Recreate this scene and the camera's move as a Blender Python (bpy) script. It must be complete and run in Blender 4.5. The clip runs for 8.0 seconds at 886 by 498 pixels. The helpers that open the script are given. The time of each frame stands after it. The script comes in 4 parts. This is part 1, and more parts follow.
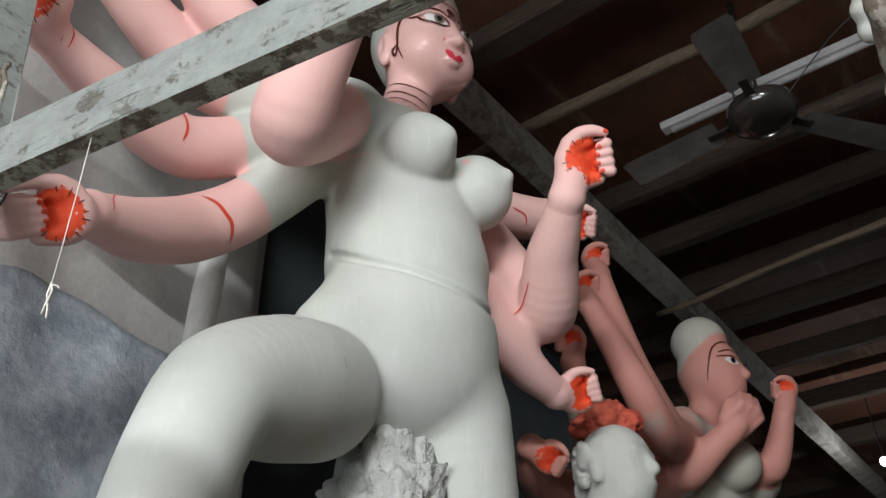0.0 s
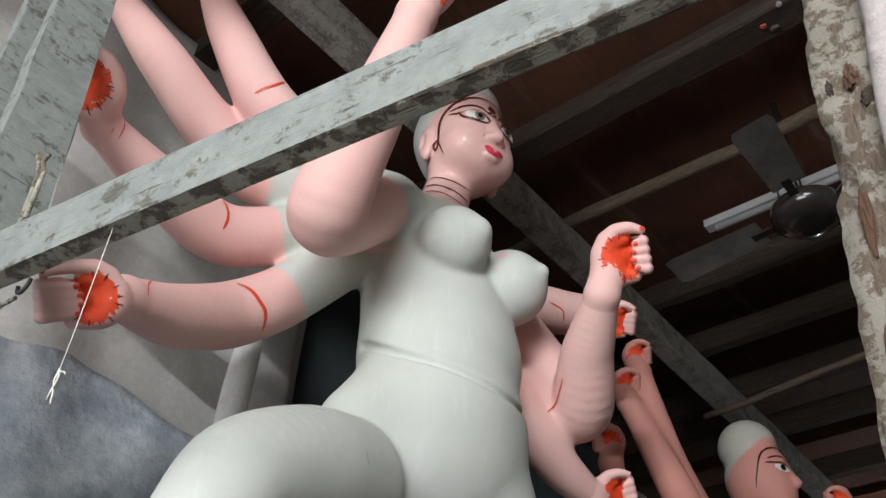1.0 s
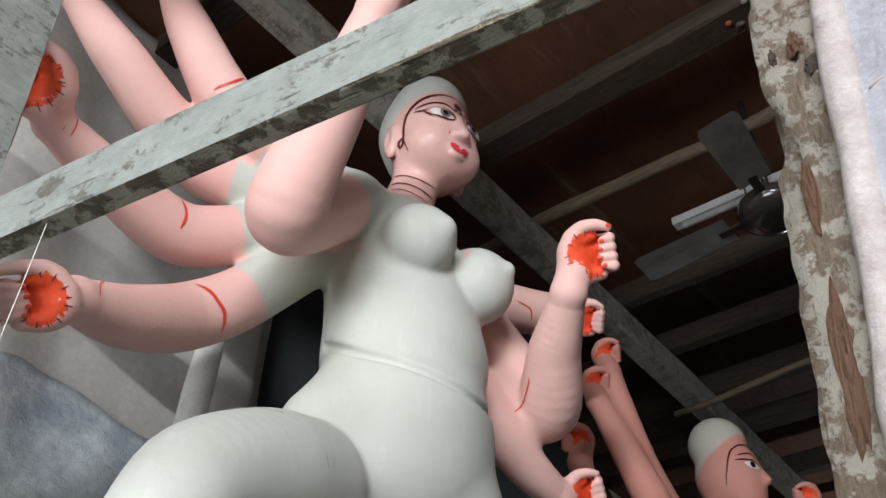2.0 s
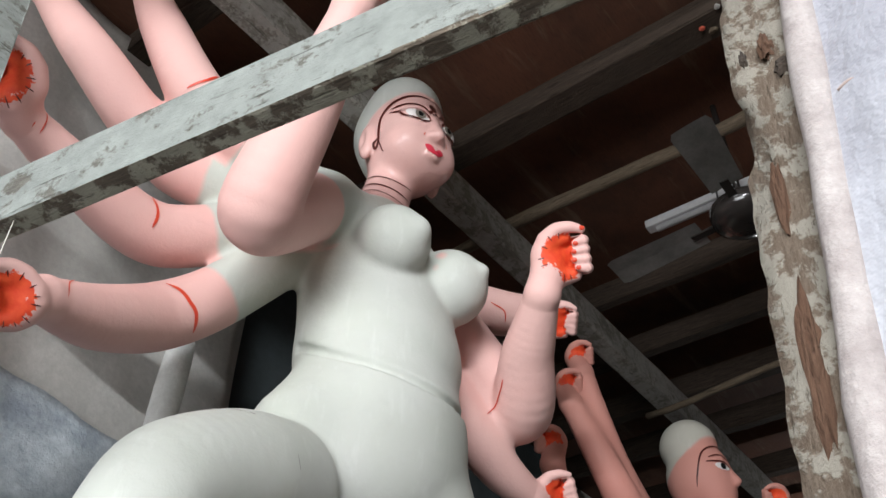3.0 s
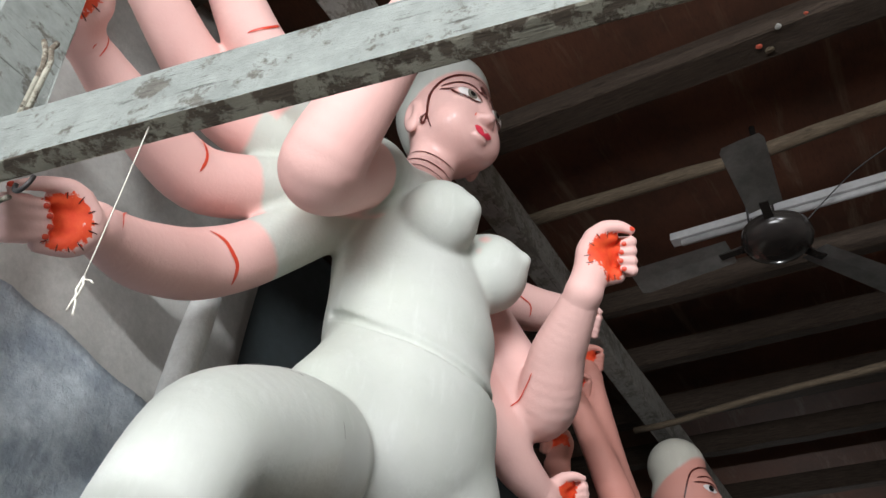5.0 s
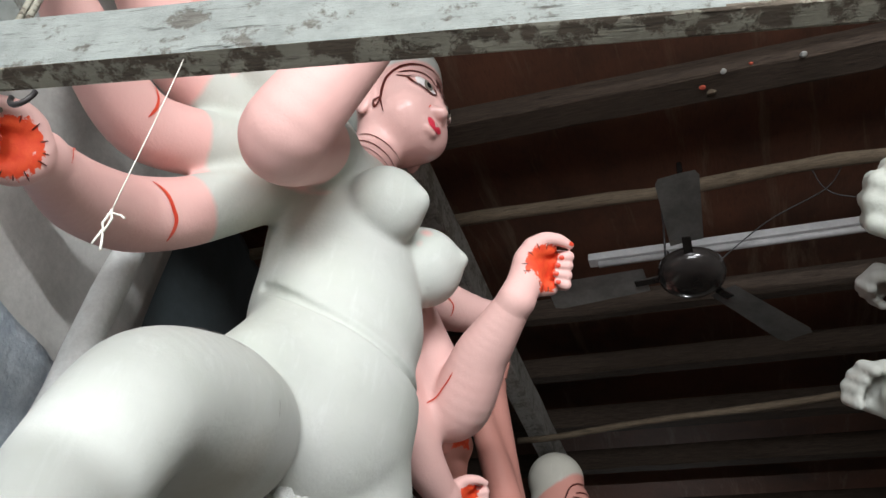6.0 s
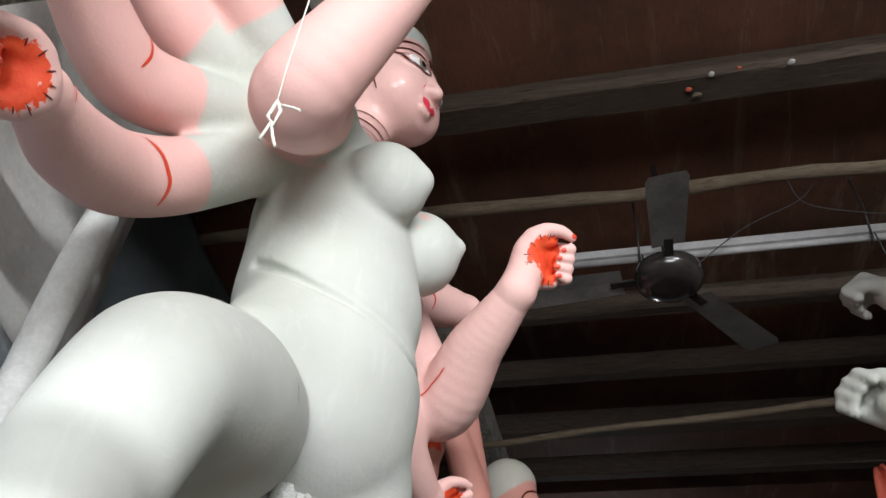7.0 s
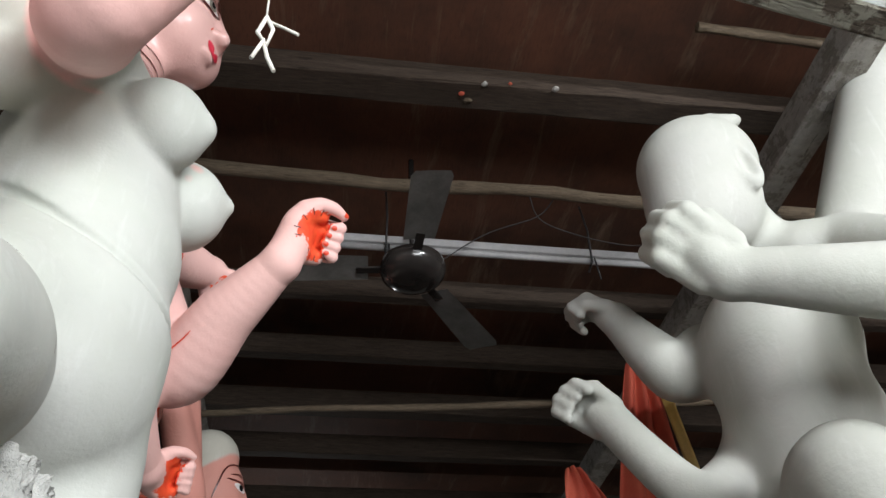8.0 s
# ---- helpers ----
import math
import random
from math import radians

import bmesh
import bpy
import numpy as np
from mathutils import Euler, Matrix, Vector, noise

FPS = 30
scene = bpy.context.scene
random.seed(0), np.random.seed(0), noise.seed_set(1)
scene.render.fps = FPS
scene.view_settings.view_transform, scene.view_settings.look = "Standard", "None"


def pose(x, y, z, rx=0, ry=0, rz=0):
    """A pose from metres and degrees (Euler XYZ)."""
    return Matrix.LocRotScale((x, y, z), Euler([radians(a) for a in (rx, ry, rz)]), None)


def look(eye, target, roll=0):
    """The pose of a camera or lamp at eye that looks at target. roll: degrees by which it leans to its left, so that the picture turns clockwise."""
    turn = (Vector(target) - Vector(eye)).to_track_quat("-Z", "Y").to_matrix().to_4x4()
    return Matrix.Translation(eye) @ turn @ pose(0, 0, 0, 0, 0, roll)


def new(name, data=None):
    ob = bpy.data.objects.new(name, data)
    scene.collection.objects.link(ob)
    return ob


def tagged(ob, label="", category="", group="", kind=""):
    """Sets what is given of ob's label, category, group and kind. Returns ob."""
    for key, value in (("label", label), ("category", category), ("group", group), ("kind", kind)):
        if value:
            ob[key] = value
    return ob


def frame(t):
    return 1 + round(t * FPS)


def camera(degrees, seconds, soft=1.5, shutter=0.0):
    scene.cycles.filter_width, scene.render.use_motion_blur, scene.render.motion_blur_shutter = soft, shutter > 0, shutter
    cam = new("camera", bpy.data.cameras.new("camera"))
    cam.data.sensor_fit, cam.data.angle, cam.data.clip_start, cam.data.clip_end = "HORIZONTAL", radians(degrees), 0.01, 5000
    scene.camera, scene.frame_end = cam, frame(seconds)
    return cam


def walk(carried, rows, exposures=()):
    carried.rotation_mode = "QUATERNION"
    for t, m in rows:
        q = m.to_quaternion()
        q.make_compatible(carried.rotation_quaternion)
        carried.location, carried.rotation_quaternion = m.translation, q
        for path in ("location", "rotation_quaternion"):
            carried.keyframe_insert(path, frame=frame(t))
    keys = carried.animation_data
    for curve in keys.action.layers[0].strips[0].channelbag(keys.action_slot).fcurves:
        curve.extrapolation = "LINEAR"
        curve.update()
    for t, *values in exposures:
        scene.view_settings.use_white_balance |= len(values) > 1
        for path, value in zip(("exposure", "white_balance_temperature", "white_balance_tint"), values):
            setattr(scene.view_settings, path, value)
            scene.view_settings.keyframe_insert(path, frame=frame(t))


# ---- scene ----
cam = camera(54.7, 8.0)

PATH = [
    (0, (-0.028, -0.04, 1.427), (-1.012, 1.303, 2.536), -1.4),
    (0.5, (0.011, -0.02, 1.427), (-0.983, 1.22, 2.641), 1.7),
    (1, (0.013, -0.014, 1.433), (-0.992, 1.153, 2.709), 2.8),
    (1.5, (0.01, 0.012, 1.446), (-0.962, 1.184, 2.742), 2.4),
    (2, (0.014, 0.025, 1.448), (-0.943, 1.226, 2.728), 1.0),
    (3.5, (0.013, 0.028, 1.448), (-0.882, 1.271, 2.734), -0.0),
    (4, (-0.03, 0.015, 1.445), (-0.958, 1.241, 2.723), 1.9),
    (5.5, (-0.252, -0.033, 1.454), (-1.022, 1.293, 2.738), 8.3),
    (6, (-0.319, -0.048, 1.452), (-0.926, 1.35, 2.747), 7.2),
    (6.5, (-0.44, -0.016, 1.45), (-0.996, 1.394, 2.754), 5.8),
    (7, (-0.553, 0.021, 1.478), (-0.962, 1.461, 2.805), 4.9),
    (7.5, (-0.651, 0.029, 1.485), (-0.758, 1.508, 2.827), 1.2),
    (7.6, (-0.665, 0.030, 1.489), (-0.686, 1.519, 2.822), 0.2),
    (7.8, (-0.69, 0.042, 1.500), (-0.547, 1.541, 2.818), -2.0),
    (8, (-0.7, 0.046, 1.502), (-0.435, 1.546, 2.799), -2.7),
]
walk(cam, [(t, look(eye, target, roll)) for t, eye, target, roll in PATH], [(0, -0.22), (1.5, -0.1), (3.5, 0.08), (5.5, 0.15), (8, 0.2)])

# ---- world and lights ----
world = bpy.data.worlds.new("world")
scene.world = world
world.use_nodes = True
wn = world.node_tree.nodes
sky = wn.new("ShaderNodeTexSky")
sky.sky_type = "NISHITA"
sky.sun_disc = False
sky.sun_elevation, sky.sun_rotation = radians(40), radians(200)
wn["Background"].inputs["Strength"].default_value = 0.08
world.node_tree.links.new(sky.outputs["Color"], wn["Background"].inputs["Color"])


def area_lamp(name, eye, target, sx, sy, watts, colour):
    data = bpy.data.lights.new(name, "AREA")
    data.shape, data.size, data.size_y, data.energy, data.color = "RECTANGLE", sx, sy, watts, colour
    ob = new(name, data)
    ob.matrix_world = look(eye, target)
    return ob


# daylight in the open shopfront behind the walk, and the tube lamp hung over the aisle
area_lamp("doorway_daylight", (0.5, -4.6, 1.75), (-0.5, 1.0, 2.2), 3.0, 2.2, 385, (0.935, 0.965, 1.0))
area_lamp("tube_light_glow", (1.55, -2.18, 3.55), (-1.15, 1.25, 2.45), 1.15, 0.05, 140, (0.93, 0.965, 1.0))
bulb_light = bpy.data.lights.new("bulb_light", "POINT")
bulb_light.energy, bulb_light.color, bulb_light.shadow_soft_size = 14, (0.95, 0.98, 1.0), 0.04
new("bulb_light", bulb_light).location = (-0.95, 6.05, 3.22)


# ---- materials ----
class Graph:
    """A small help to write node materials."""

    def __init__(self, name):
        self.m = bpy.data.materials.new(name)
        self.m.use_nodes = True
        self.t = self.m.node_tree
        self.b = self.t.nodes["Principled BSDF"]
        self.obj = self.add("ShaderNodeTexCoord").outputs["Object"]

    def add(self, kind):
        return self.t.nodes.new(kind)

    def link(self, a, b):
        self.t.links.new(a, b)

    def put(self, socket, v):
        if isinstance(v, bpy.types.NodeSocket):
            self.link(v, socket)
        else:
            socket.default_value = v

    def scaled(self, s, src=None):
        n = self.add("ShaderNodeMapping")
        n.inputs["Scale"].default_value = s
        self.link(src or self.obj, n.inputs["Vector"])
        return n.outputs["Vector"]

    def noise(self, scale, detail=4.0, rough=0.6, vec=None, distort=0.0):
        n = self.add("ShaderNodeTexNoise")
        n.inputs["Scale"].default_value, n.inputs["Detail"].default_value = scale, detail
        n.inputs["Roughness"].default_value, n.inputs["Distortion"].default_value = rough, distort
        self.link(vec or self.obj, n.inputs["Vector"])
        return n.outputs["Fac"]

    def ramp(self, fac, lo, hi, c0=(0, 0, 0, 1), c1=(1, 1, 1, 1)):
        n = self.add("ShaderNodeValToRGB")
        e = n.color_ramp.elements
        e[0].position, e[0].color, e[1].position, e[1].color = lo, c0, hi, c1
        self.link(fac, n.inputs["Fac"])
        return n.outputs["Color"]

    def mix(self, fac, a, b, blend="MIX"):
        n = self.add("ShaderNodeMix")
        n.data_type, n.blend_type = "RGBA", blend
        self.put(n.inputs[0], fac)
        self.put(n.inputs[6], a if isinstance(a, bpy.types.NodeSocket) or len(a) == 4 else (*a, 1))
        self.put(n.inputs[7], b if isinstance(b, bpy.types.NodeSocket) or len(b) == 4 else (*b, 1))
        return n.outputs[2]

    def math(self, op, a, b=0.0, c=0.0):
        n = self.add("ShaderNodeMath")
        n.operation = op
        for s, v in zip(n.inputs, (a, b, c)):
            self.put(s, v)
        return n.outputs[0]

    def attr(self, name):
        n = self.add("ShaderNodeAttribute")
        n.attribute_name = name
        return n.outputs["Fac"]

    def bump(self, height, strength, distance):
        n = self.add("ShaderNodeBump")
        n.inputs["Strength"].default_value, n.inputs["Distance"].default_value = strength, distance
        self.link(height, n.inputs["Height"])
        self.link(n.outputs["Normal"], self.b.inputs["Normal"])

    def done(self, colour, rough=0.6, metal=0.0, spec=0.5):
        self.put(self.b.inputs["Base Color"], colour if isinstance(colour, bpy.types.NodeSocket) or len(colour) == 4 else (*colour, 1))
        self.put(self.b.inputs["Roughness"], rough)
        self.b.inputs["Metallic"].default_value = metal
        self.b.inputs["Specular IOR Level"].default_value = spec
        return self.m


def mat_mottled(name, a, b, scale=6.0, grain=60.0, rough=0.6, bump=0.2, dist=0.003, stretch=(1, 1, 1), metal=0.0, lo=0.35, hi=0.65, spec=0.5):
    """Two tones, broken up by coarse and fine noise, with a fine relief."""
    g = Graph(name)
    v = g.scaled(stretch)
    big, fine = g.noise(scale, 5, 0.65, v), g.noise(grain, 4, 0.7, v)
    col = g.mix(g.ramp(big, lo, hi), a, b)
    col = g.mix(g.math("MULTIPLY", g.ramp(fine, 0.3, 0.75), 0.35), col, tuple(c * 0.6 for c in a))
    g.bump(g.math("ADD", fine, g.math("MULTIPLY", big, 2.0)), bump, dist)
    return g.done(col, rough, metal, spec)


def mat_timber(name, a, b, pale=None, cover=0.5, stretch=(1.5, 14, 14), rough=0.8, blots=11):
    """Weathered timber with its grain along x, dirt, and worn remains of paint."""
    g = Graph(name)
    v = g.scaled(stretch)
    grain = g.noise(9, 6, 0.7, v, 0.6)
    fine = g.noise(42, 4, 0.7, v)
    col = g.mix(g.ramp(grain, 0.3, 0.7), a, b)
    col = g.mix(g.math("MULTIPLY", g.ramp(fine, 0.5, 0.75), 0.5), col, tuple(c * 0.4 for c in a))
    height = g.math("ADD", g.math("MULTIPLY", grain, 1.5), fine)
    if pale:
        blot = g.math("ADD", g.noise(blots, 6, 0.7), g.math("MULTIPLY", g.noise(70, 3, 0.6), 0.25))
        edge = g.ramp(blot, 0.63 - 0.25 * cover, 0.67 - 0.25 * cover + 0.03)
        col = g.mix(edge, col, g.mix(g.ramp(g.noise(30, 5, 0.7), 0.35, 0.7), pale, tuple(c * 0.72 for c in pale)))
        height = g.math("ADD", height, g.math("MULTIPLY", edge, 0.9))
    pits = g.ramp(g.noise(30, 4, 0.7, g.scaled(tuple(0.25 * c for c in stretch))), 0.60, 0.66)
    col = g.mix(g.math("MULTIPLY", pits, 0.65), col, tuple(c * 0.5 for c in a))
    g.bump(g.math("SUBTRACT", height, pits), 0.6, 0.004)
    return g.done(col, rough, 0.0, 0.15)


WHITE, PINK = (0.54, 0.55, 0.515), (0.74, 0.46, 0.42)


def mat_statue(name, white, pink, red=(0.72, 0.055, 0.02)):
    """Chalky white clay slip, with smooth pink and red paint where the statue has been painted so far."""
    g = Graph(name)
    big, mid, fine = g.noise(3.2, 4, 0.6), g.noise(16, 5, 0.65), g.noise(120, 3, 0.6)
    w = g.mix(g.ramp(big, 0.35, 0.7), white, tuple(c * f for c, f in zip(white, (0.90, 0.93, 0.88))))
    w = g.mix(g.math("MULTIPLY", g.ramp(mid, 0.52, 0.72), 0.35), w, tuple(c * 0.86 for c in white))
    smear = g.noise(7, 5, 0.6, g.scaled((6, 6, 1.0)))
    w = g.mix(g.math("MULTIPLY", g.ramp(smear, 0.56, 0.7), 0.12), w, (0.78, 0.80, 0.77))
    p = g.mix(g.ramp(big, 0.35, 0.7), pink, tuple(c * f for c, f in zip(pink, (0.97, 0.90, 0.90))))
    wob = g.math("MULTIPLY", g.math("SUBTRACT", g.noise(24, 2), 0.5), 0.012)
    f_pink = g.ramp(g.math("MULTIPLY_ADD", g.math("ADD", g.attr("pink"), wob), 60.0, 0.5), 0.1, 0.9)
    stroke = g.math("MULTIPLY", g.math("SUBTRACT", g.noise(95, 3, 0.6), 0.5), 0.03)
    f_red = g.ramp(g.math("MULTIPLY_ADD", g.math("ADD", g.attr("red"), stroke), 220.0, 0.5), 0.2, 0.8)
    r = g.mix(g.ramp(g.noise(60, 3), 0.3, 0.7), red, (0.80, 0.10, 0.03))
    # brownish tone: bare clay, together with shade painted into the white
    raw_shade = g.math("ADD", g.attr("raw_shade"), g.math("MULTIPLY", g.math("SUBTRACT", g.noise(11, 4), 0.5), 0.09))
    w = g.mix(g.math("MULTIPLY", g.ramp(g.math("MULTIPLY_ADD", raw_shade, 9.0, 0.5), 0.0, 1.0), 0.6), w, (0.40, 0.36, 0.28))
    col = g.mix(f_red, g.mix(f_pink, w, p), r)
    rough = g.math("MULTIPLY_ADD", f_pink, -0.22, 0.86)
    rough = g.math("MULTIPLY_ADD", g.attr("gloss"), -0.38, rough)
    g.bump(g.math("ADD", g.math("MULTIPLY", mid, 1.0), g.math("MULTIPLY", fine, 0.3)), 0.40, 0.005)
    return g.done(col, rough, 0.0, 0.32)


M_STATUE = mat_statue("painted_clay", WHITE, PINK)
# the same painted clay, darkened for the shade the back statue stands in
M_STATUE_SHADED = mat_statue("painted_clay_shaded", (0.46, 0.44, 0.38), (0.58, 0.27, 0.22))
M_CLAY = mat_statue("white_clay", (0.49, 0.49, 0.455), PINK)
M_DARKLINE = mat_mottled("maroon_line_paint", (0.07, 0.012, 0.008), (0.11, 0.018, 0.012), 30, 90, 0.35, 0.05)
M_REDLINE = mat_mottled("red_line_paint", (0.62, 0.05, 0.025), (0.70, 0.075, 0.03), 30, 90, 0.4, 0.05)
M_LIP = mat_mottled("lip_paint", (0.66, 0.03, 0.06), (0.74, 0.05, 0.09), 30, 90, 0.3, 0.05)
M_EYEWHITE = mat_mottled("eye_white_paint", (0.78, 0.74, 0.72), (0.72, 0.66, 0.64), 20, 90, 0.3, 0.03)
M_IRIS = mat_mottled("iris_paint", (0.16, 0.14, 0.11), (0.22, 0.2, 0.17), 40, 120, 0.3, 0.03)
M_PUPIL = mat_mottled("pupil_paint", (0.01, 0.01, 0.01), (0.02, 0.02, 0.02), 40, 120, 0.25, 0.03)
M_BATTEN = mat_timber("limewashed_timber", (0.10, 0.092, 0.078), (0.19, 0.185, 0.165), (0.285, 0.305, 0.285), 0.52, blots=20)
M_BATTEN_LOW = mat_timber("bare_dirty_timber", (0.11, 0.09, 0.07), (0.22, 0.18, 0.14), (0.44, 0.42, 0.34), 0.20, blots=26)
M_POST = mat_timber("peeling_timber", (0.10, 0.072, 0.052), (0.19, 0.15, 0.115), (0.30, 0.275, 0.23), 0.16, (90, 90, 14), blots=70)
M_JOIST = mat_timber("sooty_timber", (0.028, 0.020, 0.015), (0.078, 0.057, 0.043), None)
M_LOG = mat_timber("debarked_log", (0.09, 0.068, 0.048), (0.19, 0.145, 0.10), None)
M_BEAM = mat_timber("grey_timber", (0.15, 0.135, 0.115), (0.27, 0.25, 0.22), (0.36, 0.34, 0.31), 0.3, (14, 1.5, 14))


def mat_ceiling(name):
    """Old red-brown planks: a tone for each plank, soot clouds, and pale lime that ran out of the seams."""
    g = Graph(name)
    tone = g.add("ShaderNodeNewGeometry").outputs["Random Per Island"]
    soot, fine = g.noise(1.7, 5, 0.65), g.noise(45, 4, 0.7, g.scaled((3, 0.6, 1)))
    col = g.mix(g.ramp(tone, 0.1, 0.9), (0.112, 0.040, 0.022), (0.165, 0.078, 0.048))
    col = g.mix(g.ramp(soot, 0.38, 0.66), col, (0.058, 0.028, 0.018))
    run = g.noise(2.2, 5, 0.7, g.scaled((4.2, 0.55, 1)), 0.4)
    col = g.mix(g.math("MULTIPLY", g.ramp(run, 0.56, 0.74), 0.65), col, (0.22, 0.16, 0.11))
    col = g.mix(g.math("MULTIPLY", g.ramp(fine, 0.5, 0.8), 0.5), col, (0.03, 0.018, 0.012))
    g.bump(g.math("ADD", fine, soot), 0.4, 0.006)
    return g.done(col, 0.75, 0.0, 0.3)


M_BOARD = mat_ceiling("ceiling_board_wood")
M_PROP = mat_mottled("white_cotton_wrap", (0.55, 0.55, 0.53), (0.68, 0.69, 0.67), 12, 90, 0.85, 0.4, 0.004)
M_TARP = mat_mottled("grey_tarpaulin", (0.36, 0.35, 0.325), (0.56, 0.55, 0.52), 3.0, 60, 0.7, 0.25, 0.006)
M_TARP_BLUE = mat_mottled("blue_grey_tarpaulin", (0.24, 0.28, 0.32), (0.50, 0.55, 0.58), 9.0, 40, 0.6, 0.5, 0.01)
M_PLASTIC = mat_mottled("milky_plastic_sheet", (0.30, 0.30, 0.335), (0.42, 0.425, 0.46), 12, 50, 0.28, 0.5, 0.006)
M_PEACH = mat_mottled("peach_print", (0.42, 0.31, 0.28), (0.40, 0.33, 0.30), 30, 80, 0.4, 0.2)
M_WALL = mat_mottled("limewashed_brick_wall", (0.40, 0.375, 0.34), (0.56, 0.54, 0.49), 2.5, 30, 0.9, 0.5, 0.01)
M_FLOOR = mat_mottled("packed_earth", (0.22, 0.185, 0.145), (0.33, 0.285, 0.23), 2.0, 25, 0.95, 0.6, 0.015)
M_DARK = mat_mottled("dark_gap_backing", (0.035, 0.045, 0.048), (0.055, 0.07, 0.075), 4, 30, 0.8, 0.3)
M_FANDARK = mat_mottled("dark_enamel", (0.020, 0.017, 0.016), (0.032, 0.028, 0.025), 10, 80, 0.16, 0.05, 0.001)
M_BLADE = mat_mottled("dusty_fan_blade", (0.16, 0.155, 0.145), (0.27, 0.26, 0.245), 8, 70, 0.42, 0.15, 0.001)
M_BATTENLAMP = mat_mottled("white_enamel", (0.40, 0.395, 0.395), (0.50, 0.49, 0.49), 9, 60, 0.4, 0.05, 0.001)
M_WIRE = mat_mottled("black_cable", (0.02, 0.02, 0.02), (0.035, 0.03, 0.03), 20, 60, 0.5, 0.05, 0.001)
M_STRING = mat_mottled("jute_string", (0.62, 0.58, 0.50), (0.72, 0.69, 0.62), 200, 500, 0.9, 0.4, 0.001)
M_REDCLOTH = mat_mottled("red_cloth", (0.55, 0.075, 0.045), (0.64, 0.14, 0.08), 5, 160, 0.85, 0.4, 0.003)
M_GOLD = mat_mottled("yellow_cloth", (0.66, 0.45, 0.12), (0.72, 0.52, 0.20), 8, 120, 0.8, 0.2)
M_PLASTER = mat_mottled("rough_white_clay", (0.50, 0.50, 0.47), (0.66, 0.66, 0.63), 14, 50, 0.9, 1.0, 0.012)


# ---- mesh helpers ----
def part(name, bm, material, parent=None, label=""):
    me = bpy.data.meshes.new(name)
    bm.to_mesh(me)
    bm.free()
    for m in (material if isinstance(material, (list, tuple)) else [material]):
        me.materials.append(m)
    ob = new(name, me)
    if parent:
        ob.parent = parent
    if label:
        tagged(ob, label)
    return ob


def empty(name, loc=(0, 0, 0), **tags):
    ob = new(name)
    ob.location = loc
    return tagged(ob, **tags)


def box(bm, size, m=Matrix(), bevel=0.0, cuts=0, jitter=0.0, seed=0, mat=0):
    """A box about the pose m; cuts and jitter make it uneven along its length."""
    for f in bm.faces:
        f.tag = True
    r = bmesh.ops.create_cube(bm, size=1)
    bmesh.ops.scale(bm, vec=size, verts=r["verts"])

    def fresh():
        return [f for f in bm.faces if not f.tag]

    if cuts:
        axis = max(range(3), key=lambda i: size[i])
        es = {e for f in fresh() for e in f.edges}
        long = [e for e in es if abs((e.verts[0].co - e.verts[1].co)[axis]) > 0.5 * size[axis]]
        bmesh.ops.subdivide_edges(bm, edges=long, cuts=cuts, use_grid_fill=True)
    if bevel:
        sharp = [e for e in {e for f in fresh() for e in f.edges} if len(e.link_faces) == 2 and e.calc_face_angle(0) > 0.5]
        bmesh.ops.bevel(bm, geom=sharp, offset=bevel, segments=2, affect="EDGES", profile=0.6)
    fs = fresh()
    vs = list({v for f in fs for v in f.verts})
    if jitter:
        for v in vs:
            v.co += noise.noise_vector(v.co * 7 + Vector((seed * 3.7, seed, 1))) * jitter
    bmesh.ops.transform(bm, matrix=m, verts=vs)
    for f in fs:
        f.material_index = mat
    return fs


def tube(bm, pts, radii, sides=8, wobble=0.0, seed=0, caps=True):
    """A tube along points; radii one number or a list."""
    n = len(pts)
    radii = radii if isinstance(radii, (list, tuple)) else [radii] * n
    rings = []
    pts = [Vector(p) for p in pts]
    side = None
    for i, p in enumerate(pts):
        d = (pts[min(i + 1, n - 1)] - pts[max(i - 1, 0)]).normalized()
        a = d.orthogonal().normalized() if side is None else (side - d * side.dot(d)).normalized()
        side, b = a, d.cross(a)
        ring = []
        for k in range(sides):
            w = 2 * math.pi * k / sides
            off = (a * math.cos(w) + b * math.sin(w)) * radii[i]
            if wobble:
                off *= 1 + wobble * noise.noise((p + off) * 9 + Vector((seed, 0, 0)))
            ring.append(bm.verts.new(p + off))
        rings.append(ring)
    for r0, r1 in zip(rings, rings[1:]):
        for k in range(sides):
            f = bm.faces.new((r0[k], r0[(k + 1) % sides], r1[(k + 1) % sides], r1[k]))
            f.smooth = True
    if caps:
        bm.faces.new(rings[0][::-1])
        bm.faces.new(rings[-1])
    return rings


def line(a, b, n):
    a, b = Vector(a), Vector(b)
    return [a.lerp(b, i / (n - 1)) for i in range(n)]


def sheet(bm, f, nu, nv, thick=0.004):
    """A cloth or board from a function of (u, v) in 0..1, with a back face."""
    g = [[bm.verts.new(f(i / nu, j / nv)) for j in range(nv + 1)] for i in range(nu + 1)]
    fs = []
    for i in range(nu):
        for j in range(nv):
            fc = bm.faces.new((g[i][j], g[i + 1][j], g[i + 1][j + 1], g[i][j + 1]))
            fc.smooth = True
            fs.append(fc)
    bmesh.ops.recalc_face_normals(bm, faces=fs)
    bmesh.ops.solidify(bm, geom=fs, thickness=thick)


